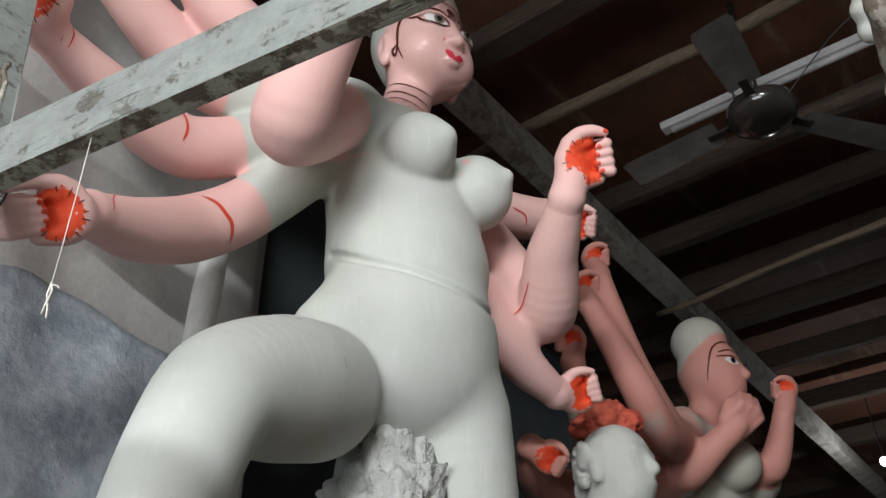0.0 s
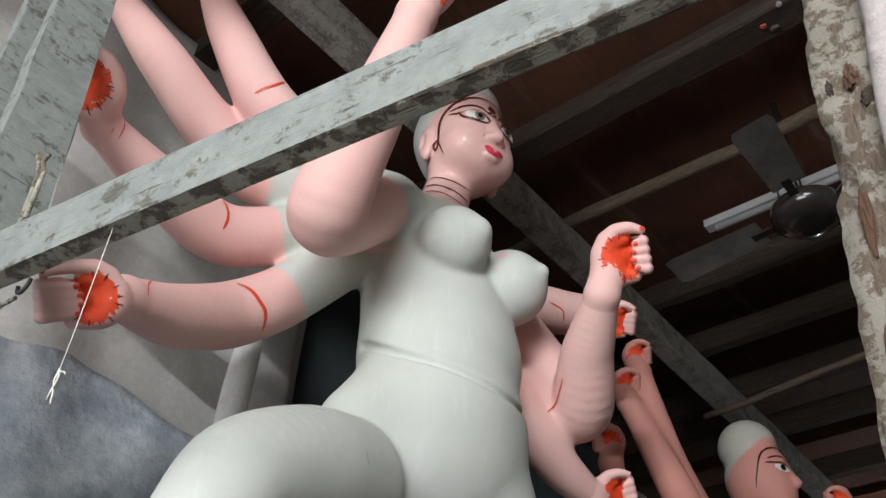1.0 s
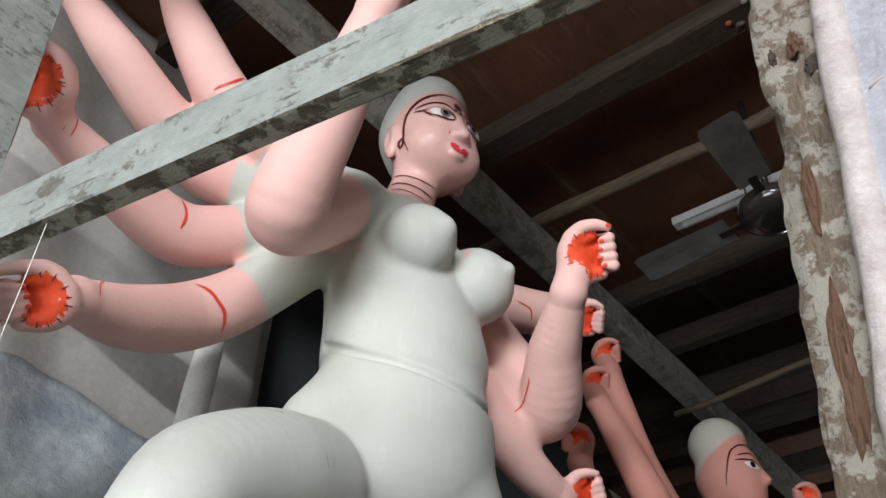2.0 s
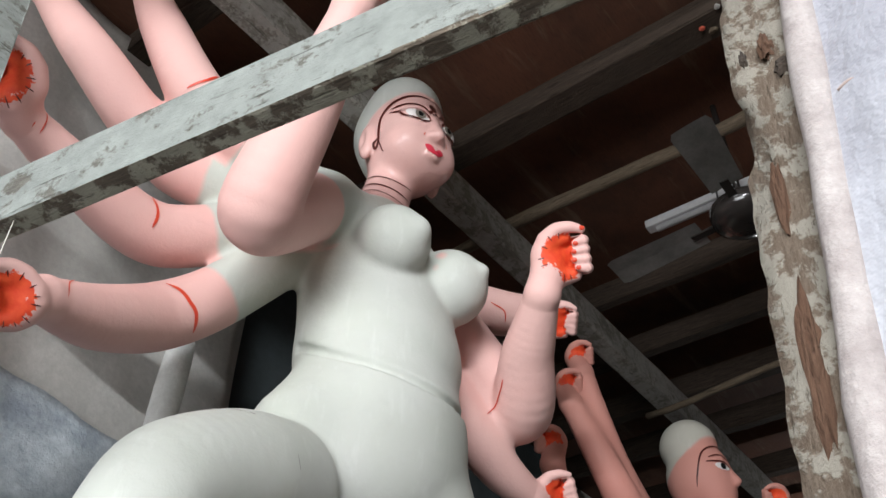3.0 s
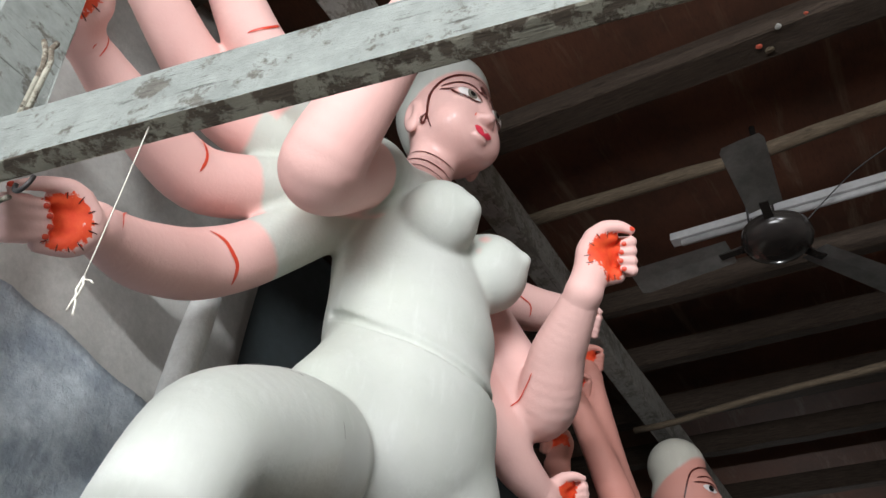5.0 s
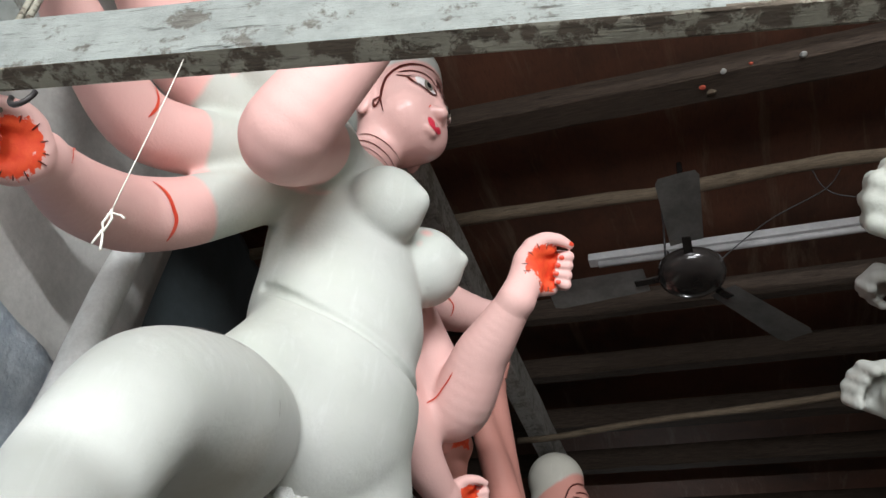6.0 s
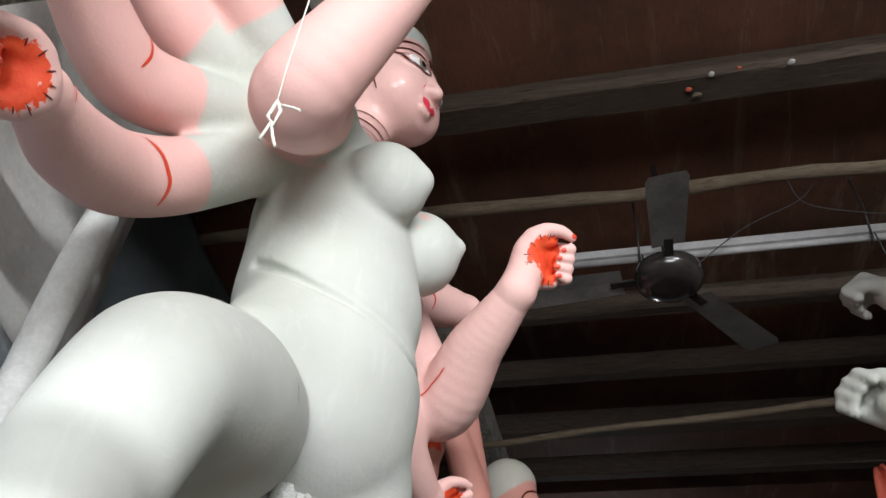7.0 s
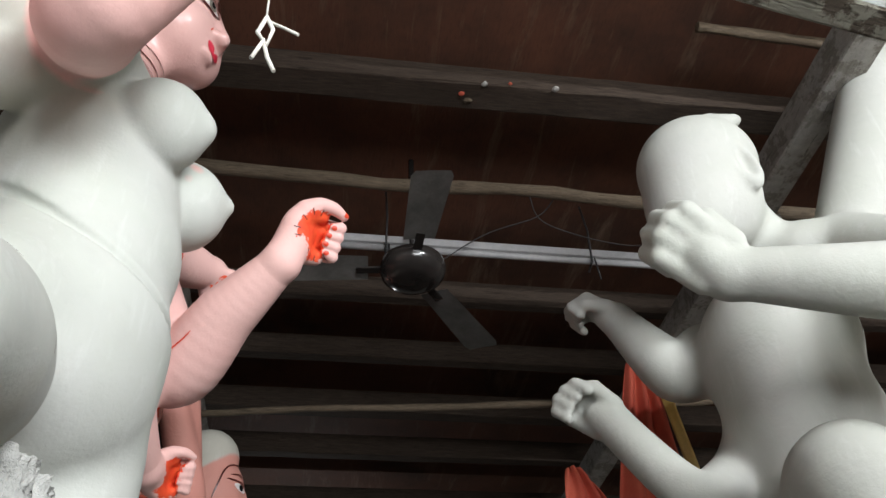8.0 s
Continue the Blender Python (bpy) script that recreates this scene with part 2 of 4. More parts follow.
# ---- modelled clay: a distance field of rounded limbs, meshed once ----
class Clay:
    def __init__(self, lo, hi, step):
        self.lo, self.step = np.array(lo, np.float32), step
        self.n = np.ceil((np.array(hi) - self.lo) / step).astype(int)
        self.f = np.full(tuple(self.n), 0.5, np.float32)
        self.limbs = {}

    def window(self, a, b, pad):
        i0 = np.clip(np.floor((np.array(a) - pad - self.lo) / self.step).astype(int), 0, self.n)
        i1 = np.clip(np.ceil((np.array(b) + pad - self.lo) / self.step).astype(int) + 1, 0, self.n)
        ax = [self.lo[k] + self.step * np.arange(i0[k], i1[k], dtype=np.float32) for k in range(3)]
        sl = tuple(slice(i0[k], i1[k]) for k in range(3))
        return sl, np.stack(np.meshgrid(*ax, indexing="ij"), -1)

    def join(self, sl, d, k, cut=False):
        f = self.f[sl]
        if cut:
            h = np.maximum(k - np.abs(f + d), 0) / k
            self.f[sl] = np.maximum(f, -d) + h * h * k * 0.25
        else:
            h = np.maximum(k - np.abs(f - d), 0) / k
            self.f[sl] = np.minimum(f, d) - h * h * k * 0.25

    def cone(self, a, b, ra, rb, k=0.03, limb="", cut=False):
        r = max(ra, rb)
        sl, p = self.window(np.minimum(a, b), np.maximum(a, b), r + k + 3 * self.step)
        self.join(sl, cone_distance(p, a, b, ra, rb), k, cut)
        if limb:
            self.limbs.setdefault(limb, []).append((a, b, ra, rb))

    def chain(self, pts, radii, k=0.03, limb=""):
        """Cones end to end, rounded at their joints, then blended into the rest as one limb."""
        P, rr = flowing(pts, radii)
        sl, p = self.window(P.min(0), P.max(0), max(rr) + k + 3 * self.step)
        d = np.full(p.shape[:3], 9.0, np.float32)
        for i in range(len(P) - 1):
            np.minimum(d, cone_distance(p, P[i], P[i + 1], rr[i], rr[i + 1]), out=d)
        self.join(sl, d, k)
        if limb:
            self.limbs.setdefault(limb, []).extend((pts[i], pts[i + 1], radii[i], radii[i + 1]) for i in range(len(pts) - 1))

    def egg(self, c, r, k=0.04, turn=(0, 0, 0), cut=False):
        big = max(r)
        sl, p = self.window(np.array(c) - big, np.array(c) + big, k + 3 * self.step)
        self.join(sl, egg_distance(p, c, r, turn), k, cut)

    def limb_distance(self, p, limb):
        return np.min([cone_distance(p, *s) for s in self.limbs[limb]], axis=0)

    def at(self, p):
        """The field between the grid's points."""
        q = (np.asarray(p, np.float32) - self.lo) / self.step
        i = np.clip(np.floor(q).astype(int), 0, self.n - 2)
        w = q - i
        out = 0
        for c in range(8):
            o = np.array([(c >> k) & 1 for k in range(3)])
            wt = np.prod(np.where(o, w, 1 - w), -1)
            out = out + wt * self.f[tuple((i + o).T)]
        return out

    def surface(self):
        f, s = self.f, self.f < 0
        corners = [s[a:s.shape[0] - 1 + a, b:s.shape[1] - 1 + b, c:s.shape[2] - 1 + c] for a in (0, 1) for b in (0, 1) for c in (0, 1)]
        any_in, all_in = corners[0].copy(), corners[0].copy()
        for c in corners[1:]:
            any_in |= c
            all_in &= c
        cells = np.argwhere(any_in & ~all_in)
        offs = np.array([(a, b, c) for a in (0, 1) for b in (0, 1) for c in (0, 1)])
        vals = np.stack([f[tuple((cells + o).T)] for o in offs], 1)
        total, count = np.zeros((len(cells), 3)), np.zeros(len(cells))
        for i in range(8):
            for j in range(i + 1, 8):
                if np.abs(offs[i] - offs[j]).sum() != 1:
                    continue
                a, b = vals[:, i], vals[:, j]
                hit = (a < 0) != (b < 0)
                t = np.where(hit, a / np.where(hit, a - b, 1), 0)
                total += np.where(hit[:, None], offs[i] + t[:, None] * (offs[j] - offs[i]), 0)
                count += hit
        verts = self.lo + self.step * (cells + total / count[:, None])
        ids = np.full(any_in.shape, -1, np.int32)
        ids[tuple(cells.T)] = np.arange(len(cells))
        quads = []
        for ax in range(3):
            lo_s = [slice(None)] * 3
            hi_s = [slice(None)] * 3
            lo_s[ax], hi_s[ax] = slice(0, -1), slice(1, None)
            a, b = s[tuple(lo_s)], s[tuple(hi_s)]
            e = np.argwhere(a != b)
            u, v = (ax + 1) % 3, (ax + 2) % 3
            e = e[(e[:, u] > 0) & (e[:, v] > 0) & (e[:, u] < ids.shape[u]) & (e[:, v] < ids.shape[v])]
            du, dv = np.eye(3, dtype=int)[u], np.eye(3, dtype=int)[v]
            q = np.stack([ids[tuple((e - du - dv).T)], ids[tuple((e - dv).T)], ids[tuple(e.T)], ids[tuple((e - du).T)]], 1)
            inside = a[tuple(e.T)]
            q[~inside] = q[~inside][:, ::-1]
            quads.append(q)
        quads = np.concatenate(quads)
        return verts, quads[(quads >= 0).all(1)]

    def mesh(self, name, materials, attributes, extras=()):
        """attributes: name and a function of the vertices. extras: (vertices, faces, material index) laid on the surface."""
        verts, quads = self.surface()
        base = len(verts)
        allv, allf, mats = [verts], quads.tolist(), [0] * len(quads)
        for ev, ef, mi in extras:
            allf += [[i + base for i in f] for f in ef]
            mats += [mi] * len(ef)
            allv.append(np.array(ev))
            base += len(ev)
        v = np.concatenate(allv)
        me = bpy.data.meshes.new(name)
        me.from_pydata(v.tolist(), [], allf)
        for m in materials:
            me.materials.append(m)
        me.polygons.foreach_set("material_index", mats)
        me.polygons.foreach_set("use_smooth", [True] * len(allf))
        for key, fn in attributes.items():
            me.attributes.new(key, "FLOAT", "POINT").data.foreach_set("value", fn(v).astype(np.float32))
        me.update()
        return new(name, me)


def flowing(pts, radii, steps=9):
    """Points and radii of a limb, rounded between the given ones."""
    P = np.column_stack([np.array(pts, float), radii])
    if len(P) < 3:
        return P[:, :3], list(P[:, 3])
    out = []
    for j in range(len(P) - 1):
        a, b, c, d = P[max(j - 1, 0)], P[j], P[j + 1], P[min(j + 2, len(P) - 1)]
        for i in range(steps):
            w = i / steps
            m, n = 0.4 * (c - a), 0.4 * (d - b)
            out.append((2 * w ** 3 - 3 * w * w + 1) * b + (w ** 3 - 2 * w * w + w) * m + (3 * w * w - 2 * w ** 3) * c + (w ** 3 - w * w) * n)
    out.append(P[-1])
    out = np.array(out)
    return out[:, :3], list(out[:, 3])


def cone_distance(p, a, b, ra, rb):
    a, b = np.array(a, np.float32), np.array(b, np.float32)
    ab = b - a
    t = np.clip(((p - a) @ ab) / max(float(ab @ ab), 1e-9), 0, 1)
    return np.linalg.norm(p - a - t[..., None] * ab, axis=-1) - (ra + (rb - ra) * t)


def egg_distance(p, c, r, turn=(0, 0, 0)):
    q = p - np.array(c, np.float32)
    if any(turn):
        q = q @ np.array(Euler([radians(w) for w in turn]).to_matrix(), np.float32)
    r = np.array(r, np.float32)
    k0 = np.linalg.norm(q / r, axis=-1)
    k1 = np.linalg.norm(q / (r * r), axis=-1)
    return k0 * (k0 - 1) / np.maximum(k1, 1e-6)


def unit(v):
    v = np.array(v, float)
    return v / np.linalg.norm(v)


def fist(clay, wrist, way, palm, size=1.0, thumb=1, curl=1.0, limb="", gap=1.0):
    """A closed hand: four curled fingers over the palm and a thumb. Returns the palm's centre, and its way out."""
    w, d, n = np.array(wrist, float), unit(way), np.array(palm, float)
    n = unit(n - d * (n @ d))
    s = np.cross(d, n)
    z = size
    clay.cone(w, w + d * 0.035 * z, 0.036 * z, 0.034 * z, 0.02, limb)
    for i in range(4):
        o = s * (i - 1.5) * 0.0235 * z
        ln = (0.092, 0.102, 0.098, 0.084)[i] * z
        p0, p1 = w + d * 0.02 * z + o * 0.8, w + d * ln + o
        p2 = p1 + (n * 0.050 * curl * gap + d * (0.012 + 0.03 * (1 - curl))) * z
        p3 = p2 + (n * (0.008 - 0.05 * (gap - 1)) - d * (0.046 + 0.09 * (gap - 1)) * curl + d * 0.03 * (1 - curl)) * z
        clay.cone(p0, p1, 0.019 * z, 0.0155 * z, 0.005, limb)
        clay.cone(p1, p2, 0.0155 * z, 0.0135 * z, 0.004, limb)
        clay.cone(p2, p3, 0.0135 * z, 0.0115 * z, 0.004, limb)
    t0 = w + d * 0.02 * z + s * thumb * 0.036 * z
    t1 = t0 + (d * 0.045 + n * 0.026 + s * thumb * 0.012) * z
    t2 = t1 + (d * 0.040 + n * 0.016 - s * thumb * 0.020) * z
    clay.cone(t0, t1, 0.020 * z, 0.0155 * z, 0.010, limb)
    clay.cone(t1, t2, 0.0155 * z, 0.011 * z, 0.006, limb)
    return w + d * 0.034 * z + n * 0.030 * z, n, w + d * 0.066 * z, d


def grip(clay, c, d, n, size=1.0, side=(0, 0, 1), reach=1.0, wrist=None, rw=0.04, limb=""):
    """A hand closed round a missing weapon: c the hollow's centre, d where the fingers go, n the hollow's way out, side the thumb's.
    Returns what the red paint needs, and the finger tips."""
    c, d, n = np.array(c, float), unit(d), np.array(n, float)
    n = unit(n - d * (n @ d))
    s = np.cross(d, n)
    s = s if s @ np.array(side, float) > 0 else -s
    z = size

    def at(x, y, w):
        return c + (d * x * (reach if x > 0 else 1.0) + s * y + n * w) * z

    # palm: a bowl, thick at the ball of the thumb and the heel
    pts = [(0.010, 0.046, -0.010), (-0.026, 0.040, -0.008), (-0.046, 0.010, -0.006), (-0.040, -0.026, -0.002), (-0.012, -0.046, 0.0), (0.026, -0.046, -0.004)]
    clay.chain([at(*p) for p in pts], [0.020 * z, 0.027 * z, 0.029 * z, 0.027 * z, 0.023 * z, 0.018 * z], 0.008, limb)
    clay.chain([at(-0.020, 0.012, -0.040), at(0.030, 0.010, -0.042)], [0.034 * z, 0.032 * z], 0.012, limb)
    clay.chain([at(-0.010, -0.022, -0.036), at(0.034, -0.024, -0.038)], [0.030 * z, 0.024 * z], 0.012, limb)
    if wrist is not None:
        w = np.array(wrist, float)
        clay.cone(w, at(-0.034, -0.016, -0.010), rw, 0.034 * z, 0.018, limb)
        clay.cone(w, at(-0.022, 0.006, -0.030), rw * 0.95, 0.034 * z, 0.018, limb)
    tips = []
    for o, ln in ((0.032, 0.034), (0.010, 0.027), (-0.013, 0.025), (-0.035, 0.032)):
        a, b = at(0.040, o, -0.040), at(0.066, o * 1.02, -0.016)
        e, f = at(0.060, o * 0.98, 0.016), at(ln / reach, o * 0.86, 0.014)
        clay.chain([a, b, e], [0.0150 * z, 0.0140 * z, 0.0132 * z], 0.004, limb)
        clay.chain([e, f], [0.0130 * z, 0.0105 * z], 0.003, limb)
        tips.append(f + (n * 0.0085 - d * 0.001) * z)
    thumb = [at(-0.030, 0.046, -0.004), at(-0.006, 0.066, 0.004), at(0.030, 0.068, 0.010), at(0.062, 0.058, 0.014)]
    clay.chain(thumb, [0.024 * z, 0.0175 * z, 0.0145 * z, 0.0095 * z], 0.006, limb)
    tips.append(thumb[-1] + (n * 0.006 + s * 0.004) * z)
    return {"c": c, "d": d, "n": n, "s": s, "z": z, "tips": tips}


def grip_red(v, h):
    """Above nought inside the hollow of a closed hand."""
    q = v - h["c"]
    x, y, w = q @ h["d"], q @ h["s"], q @ h["n"]
    flat = np.sqrt(x * x + (y * 0.95) ** 2)
    return np.minimum.reduce([0.053 * h["z"] - flat, 0.032 * h["z"] - w - 0.50 * np.maximum(x, 0), 0.06 * h["z"] + w, 0.040 * h["z"] - x])


def grip_paint(clay, h, nail, stroke, marks=9):
    """Red nails, and the dark strokes drawn round the painted hollow."""
    out = [blob(clay, t, h["d"], h["s"], 0.0064 * h["z"], 0.0050 * h["z"], nail, 0.0012, 3, 12) for t in h["tips"]]
    rnd = random.Random(int(h["z"] * 1000))
    for i in range(marks):
        a = radians(95 + 215 * i / (marks - 1) + rnd.uniform(-6, 6))
        o = h["d"] * math.cos(a) + h["s"] * math.sin(a)
        r0, r1 = rnd.uniform(0.042, 0.047), rnd.uniform(0.056, 0.062)
        p = [h["c"] + (o * r + h["n"] * 0.018) * h["z"] for r in (r0, (r0 + r1) / 2, r1)]
        out.append(ribbon(clay, p, 0.0024 * h["z"], stroke, 0.001, 8))
    return out


def ribbon(clay, pts, width, mi, lift=0.0012, n=28, taper=True):
    """A painted line on the surface through points near it."""
    pts = [Vector(p) for p in pts]
    seg = [0]
    for a, b in zip(pts, pts[1:]):
        seg.append(seg[-1] + (b - a).length)
    path = []
    for i in range(n):
        d = seg[-1] * i / (n - 1)
        j = max(k for k in range(len(seg)) if seg[k] <= d + 1e-9)
        j = min(j, len(pts) - 2)
        t = (d - seg[j]) / max(seg[j + 1] - seg[j], 1e-9)
        p0, p1, p2, p3 = pts[max(j - 1, 0)], pts[j], pts[j + 1], pts[min(j + 2, len(pts) - 1)]
        path.append(0.5 * ((2 * p1) + (p2 - p0) * t + (2 * p0 - 5 * p1 + 4 * p2 - p3) * t * t + (3 * p1 - p0 - 3 * p2 + p3) * t ** 3))
    centre, normal = on_surface(clay, np.array(path), lift)
    tang = np.gradient(centre, axis=0)
    tang /= np.linalg.norm(tang, axis=1)[:, None] + 1e-9
    side = np.cross(normal, tang)
    w = np.full(n, width * 0.5)
    if taper:
        w *= np.clip(np.minimum(np.linspace(0.25, 4, n), np.linspace(4, 0.25, n)), 0.2, 1)
    left, _ = on_surface(clay, centre + side * w[:, None], lift)
    right, _ = on_surface(clay, centre - side * w[:, None], lift)
    ev = np.concatenate([left, centre + normal * 0.0004, right])
    ef = [[i + 1, i, n + i, n + i + 1] for i in range(n - 1)] + [[n + i + 1, n + i, 2 * n + i, 2 * n + i + 1] for i in range(n - 1)]
    return ev, ef, mi


def on_surface(clay, p, lift):
    e = clay.step * 0.7
    for _ in range(6):
        g = np.stack([clay.at(p + e * d) - clay.at(p - e * d) for d in np.eye(3)], -1)
        g /= np.linalg.norm(g, axis=-1)[:, None] + 1e-9
        p = p - g * (clay.at(p) - lift)[:, None]
    return p, g


def blob(clay, c, u, w, ru, rw, mi, lift, rings=4, sides=20, sharp=1.0):
    """A painted oval on the surface: c its centre, u and w its axes."""
    c, u, w = np.array(c), unit(u), unit(w)
    pts = [c]
    for i in range(1, rings + 1):
        for k in range(sides):
            a = 2 * math.pi * k / sides
            ca, sa = math.cos(a), math.sin(a)
            pts.append(c + (u * ru * ca + w * rw * math.copysign(abs(sa) ** sharp, sa)) * i / rings)
    p, _ = on_surface(clay, np.array(pts), lift)
    ef = [[0, 1 + k, 1 + (k + 1) % sides] for k in range(sides)]
    for i in range(rings - 1):
        b0, b1 = 1 + i * sides, 1 + (i + 1) * sides
        ef += [[b0 + k, b1 + k, b1 + (k + 1) % sides, b0 + (k + 1) % sides] for k in range(sides)]
    return p, ef, mi

# ---- the shed ----
def plain(name, size, loc, material, bevel=0.0, **tags):
    bm = bmesh.new()
    box(bm, size, pose(*loc), bevel)
    return tagged(part(name, bm, material), **tags)


plain("floor", (6.2, 15, 0.1), (0.1, 3, -0.05), M_FLOOR, kind="structure", label="packed earth floor of the workshop", category="floor")
plain("wall_west", (0.2, 15, 4.2), (-2.6, 3, 2.1), M_WALL, kind="structure", label="grimy limewashed wall behind the statues", category="wall")
plain("wall_east", (0.2, 15, 4.2), (2.4, 3, 2.1), M_WALL, kind="structure", label="grimy limewashed wall of the workshop", category="wall")
plain("wall_north", (5.0, 0.2, 4.2), (-0.1, 10.5, 2.1), M_WALL, kind="structure", label="grimy limewashed end wall of the workshop", category="wall")
bm = bmesh.new()
box(bm, (1.7, 0.2, 4.2), pose(-1.65, -3.2, 2.1))
box(bm, (0.6, 0.2, 4.2), pose(2.0, -3.2, 2.1))
box(bm, (2.5, 0.2, 1.55), pose(0.45, -3.2, 3.425))
tagged(part("wall_south", bm, M_WALL), "limewashed front wall with a wide open doorway", "wall", kind="structure")

CEIL = 3.84
# boards across the joists, uneven in height and tone, with open seams
rnd = random.Random(3)
bm = bmesh.new()
x = -2.5
while x < 2.3:
    w = rnd.uniform(0.20, 0.30)
    y = -3.1 + rnd.uniform(0, 0.8)
    while y < 10.4:
        ln = rnd.uniform(1.2, 2.2)
        box(bm, (w - 0.008, ln - 0.006, 0.03), pose(x + w / 2, y + ln / 2, CEIL + 0.015 + rnd.uniform(0, 0.012), rnd.uniform(-0.5, 0.5), rnd.uniform(-1.5, 1.5)), 0.003)
        y += ln
    x += w
box(bm, (5.0, 13.6, 0.03), pose(-0.1, 3.65, CEIL + 0.10))
tagged(part("ceiling", bm, M_BOARD), "sooty red-brown plank ceiling", "ceiling", kind="structure")


def joist(y, z, h, w, x0=-2.4, x1=2.3, slope=0.0, seed=0, log=False, material=None):
    bm = bmesh.new()
    if log:
        pts = [(x0 + (x1 - x0) * i / 30, 0.012 * noise.noise(Vector((i * 0.35, seed, 0))) + slope * (x0 + (x1 - x0) * i / 30), 0.015 * noise.noise(Vector((i * 0.3, seed, 5)))) for i in range(31)]
        tube(bm, pts, [h * (1 + 0.12 * noise.noise(Vector((i * 0.5, seed, 9)))) for i in range(31)], 10, 0.35, seed)
        m = pose(0, y, z)
    else:
        box(bm, (x1 - x0, w, h), Matrix(), 0.006, 24, 0.006, seed)
        m = pose((x0 + x1) / 2, y, z, 0, 0, math.degrees(slope))
    ob = part("ceiling_joist", bm, material or (M_LOG if log else M_JOIST))
    ob.matrix_world = m
    return tagged(ob, "pale peeled log spanning the ceiling" if log else "soot-blackened squared ceiling joist", "joist", "ceiling joists", "structure")


joist(-1.3, CEIL - 0.05, 0.10, 0.09, seed=11)
joist(-0.2, CEIL - 0.05, 0.10, 0.09, seed=12)
joist(0.85, CEIL - 0.05, 0.10, 0.09, seed=13)
joist(1.86, 3.80, 0.09, 0.11, seed=1)
joist(2.24, 3.70, 0.026, 0, seed=2, log=True)
joist(2.98, CEIL - 0.06, 0.11, 0.05, seed=3)
joist(3.45, CEIL - 0.06, 0.11, 0.06, seed=4)
joist(3.95, CEIL - 0.06, 0.12, 0.08, seed=5)
joist(4.42, CEIL - 0.06, 0.12, 0.07, seed=6)
joist(5.1, CEIL - 0.06, 0.12, 0.08, seed=7)
joist(5.9, CEIL - 0.06, 0.12, 0.09, seed=8)
joist(6.8, CEIL - 0.06, 0.12, 0.09, seed=9)
joist(7.8, CEIL - 0.06, 0.12, 0.09, seed=10)
joist(3.34, 3.44, 0.016, 0, -1.35, 2.3, -0.125, 14, True)

# the long beam that carries the joists
bm = bmesh.new()
box(bm, (0.085, 9.6, 0.14), Matrix(), 0.008, 40, 0.010, 4)
ob = part("ceiling_beam", bm, M_BEAM)
ob.matrix_world = pose(-1.275, 5.2, 3.56)
tagged(ob, "long grey squared beam carrying the joists", "beam", kind="structure")


# ---- near timbers of the stage ----
def near_batten():
    bm = bmesh.new()
    box(bm, (2.5, 0.027, 0.080), Matrix(), 0.003, 60, 0.0022, 2)
    for f in bm.faces:
        f.normal_update()
        f.material_index = 1 if f.normal.z < -0.6 else 0
    ob = part("wooden_batten", bm, [M_BATTEN, M_BATTEN_LOW])
    ob.matrix_world = pose(-0.35, 0.366, 2.080, 0, 0, 9.3)
    return tagged(ob, "limewashed wooden batten with a bare dirty underside", "batten")


near_batten()

def weathered_post(w, d, z0, z1, seed):
    """A squared post, hollowed by rot: rounded corners, long gouges and a ragged arris."""
    bm = bmesh.new()
    sides, rings = 28, []
    n = int((z1 - z0) / 0.0035)
    for i in range(n + 1):
        z = z0 + (z1 - z0) * i / n
        ring = []
        for k in range(sides):
            a = 2 * math.pi * k / sides + math.pi / 4
            ca, sa = math.cos(a), math.sin(a)
            m = max(abs(ca), abs(sa)) ** 0.86
            p = Vector((ca / m * w / 2, sa / m * d / 2, z))
            rot = noise.noise(Vector((p.x * 90 + seed, p.y * 60, z * 22)))
            gouge = max(0.0, rot - 0.08) * 0.016 + 0.0018 * noise.noise(Vector((p.x * 300, p.y * 300, z * 70 + seed)))
            drift = 0.0016 * noise.noise(Vector((seed, z * 9, 3)))
            ring.append(bm.verts.new(p - Vector((ca, sa, 0)) * gouge + Vector((drift, 0, 0))))
        rings.append(ring)
    for r0, r1 in zip(rings, rings[1:]):
        for k in range(sides):
            bm.faces.new((r0[k], r0[(k + 1) % sides], r1[(k + 1) % sides], r1[k])).smooth = True
    bm.faces.new(rings[0][::-1])
    bm.faces.new(rings[-1])
    return bm


post = ob = part("wooden_post", weathered_post(0.036, 0.026, -1.1, 1.1, 5), M_POST)
ob.matrix_world = pose(-0.0135, 0.312, 1.72, 0, 5.7, 0)
tagged(ob, "narrow weathered post with peeling pale paint", "post")

# knots and bare patches of the post
def bare_patch(z, h, w, off, material, seed):
    bm = bmesh.new()
    bmesh.ops.create_icosphere(bm, subdivisions=3, radius=1)
    for v in bm.verts:
        v.co = Vector((v.co.x * w, v.co.y * 0.0028, v.co.z * h)) * (1 + 0.45 * noise.noise(v.co * 2.5 + Vector((seed * 3, 0, 0))))
    ob = part("bare_patch", bm, material, post)
    ob.location = (off, -0.0118, z)
    return ob


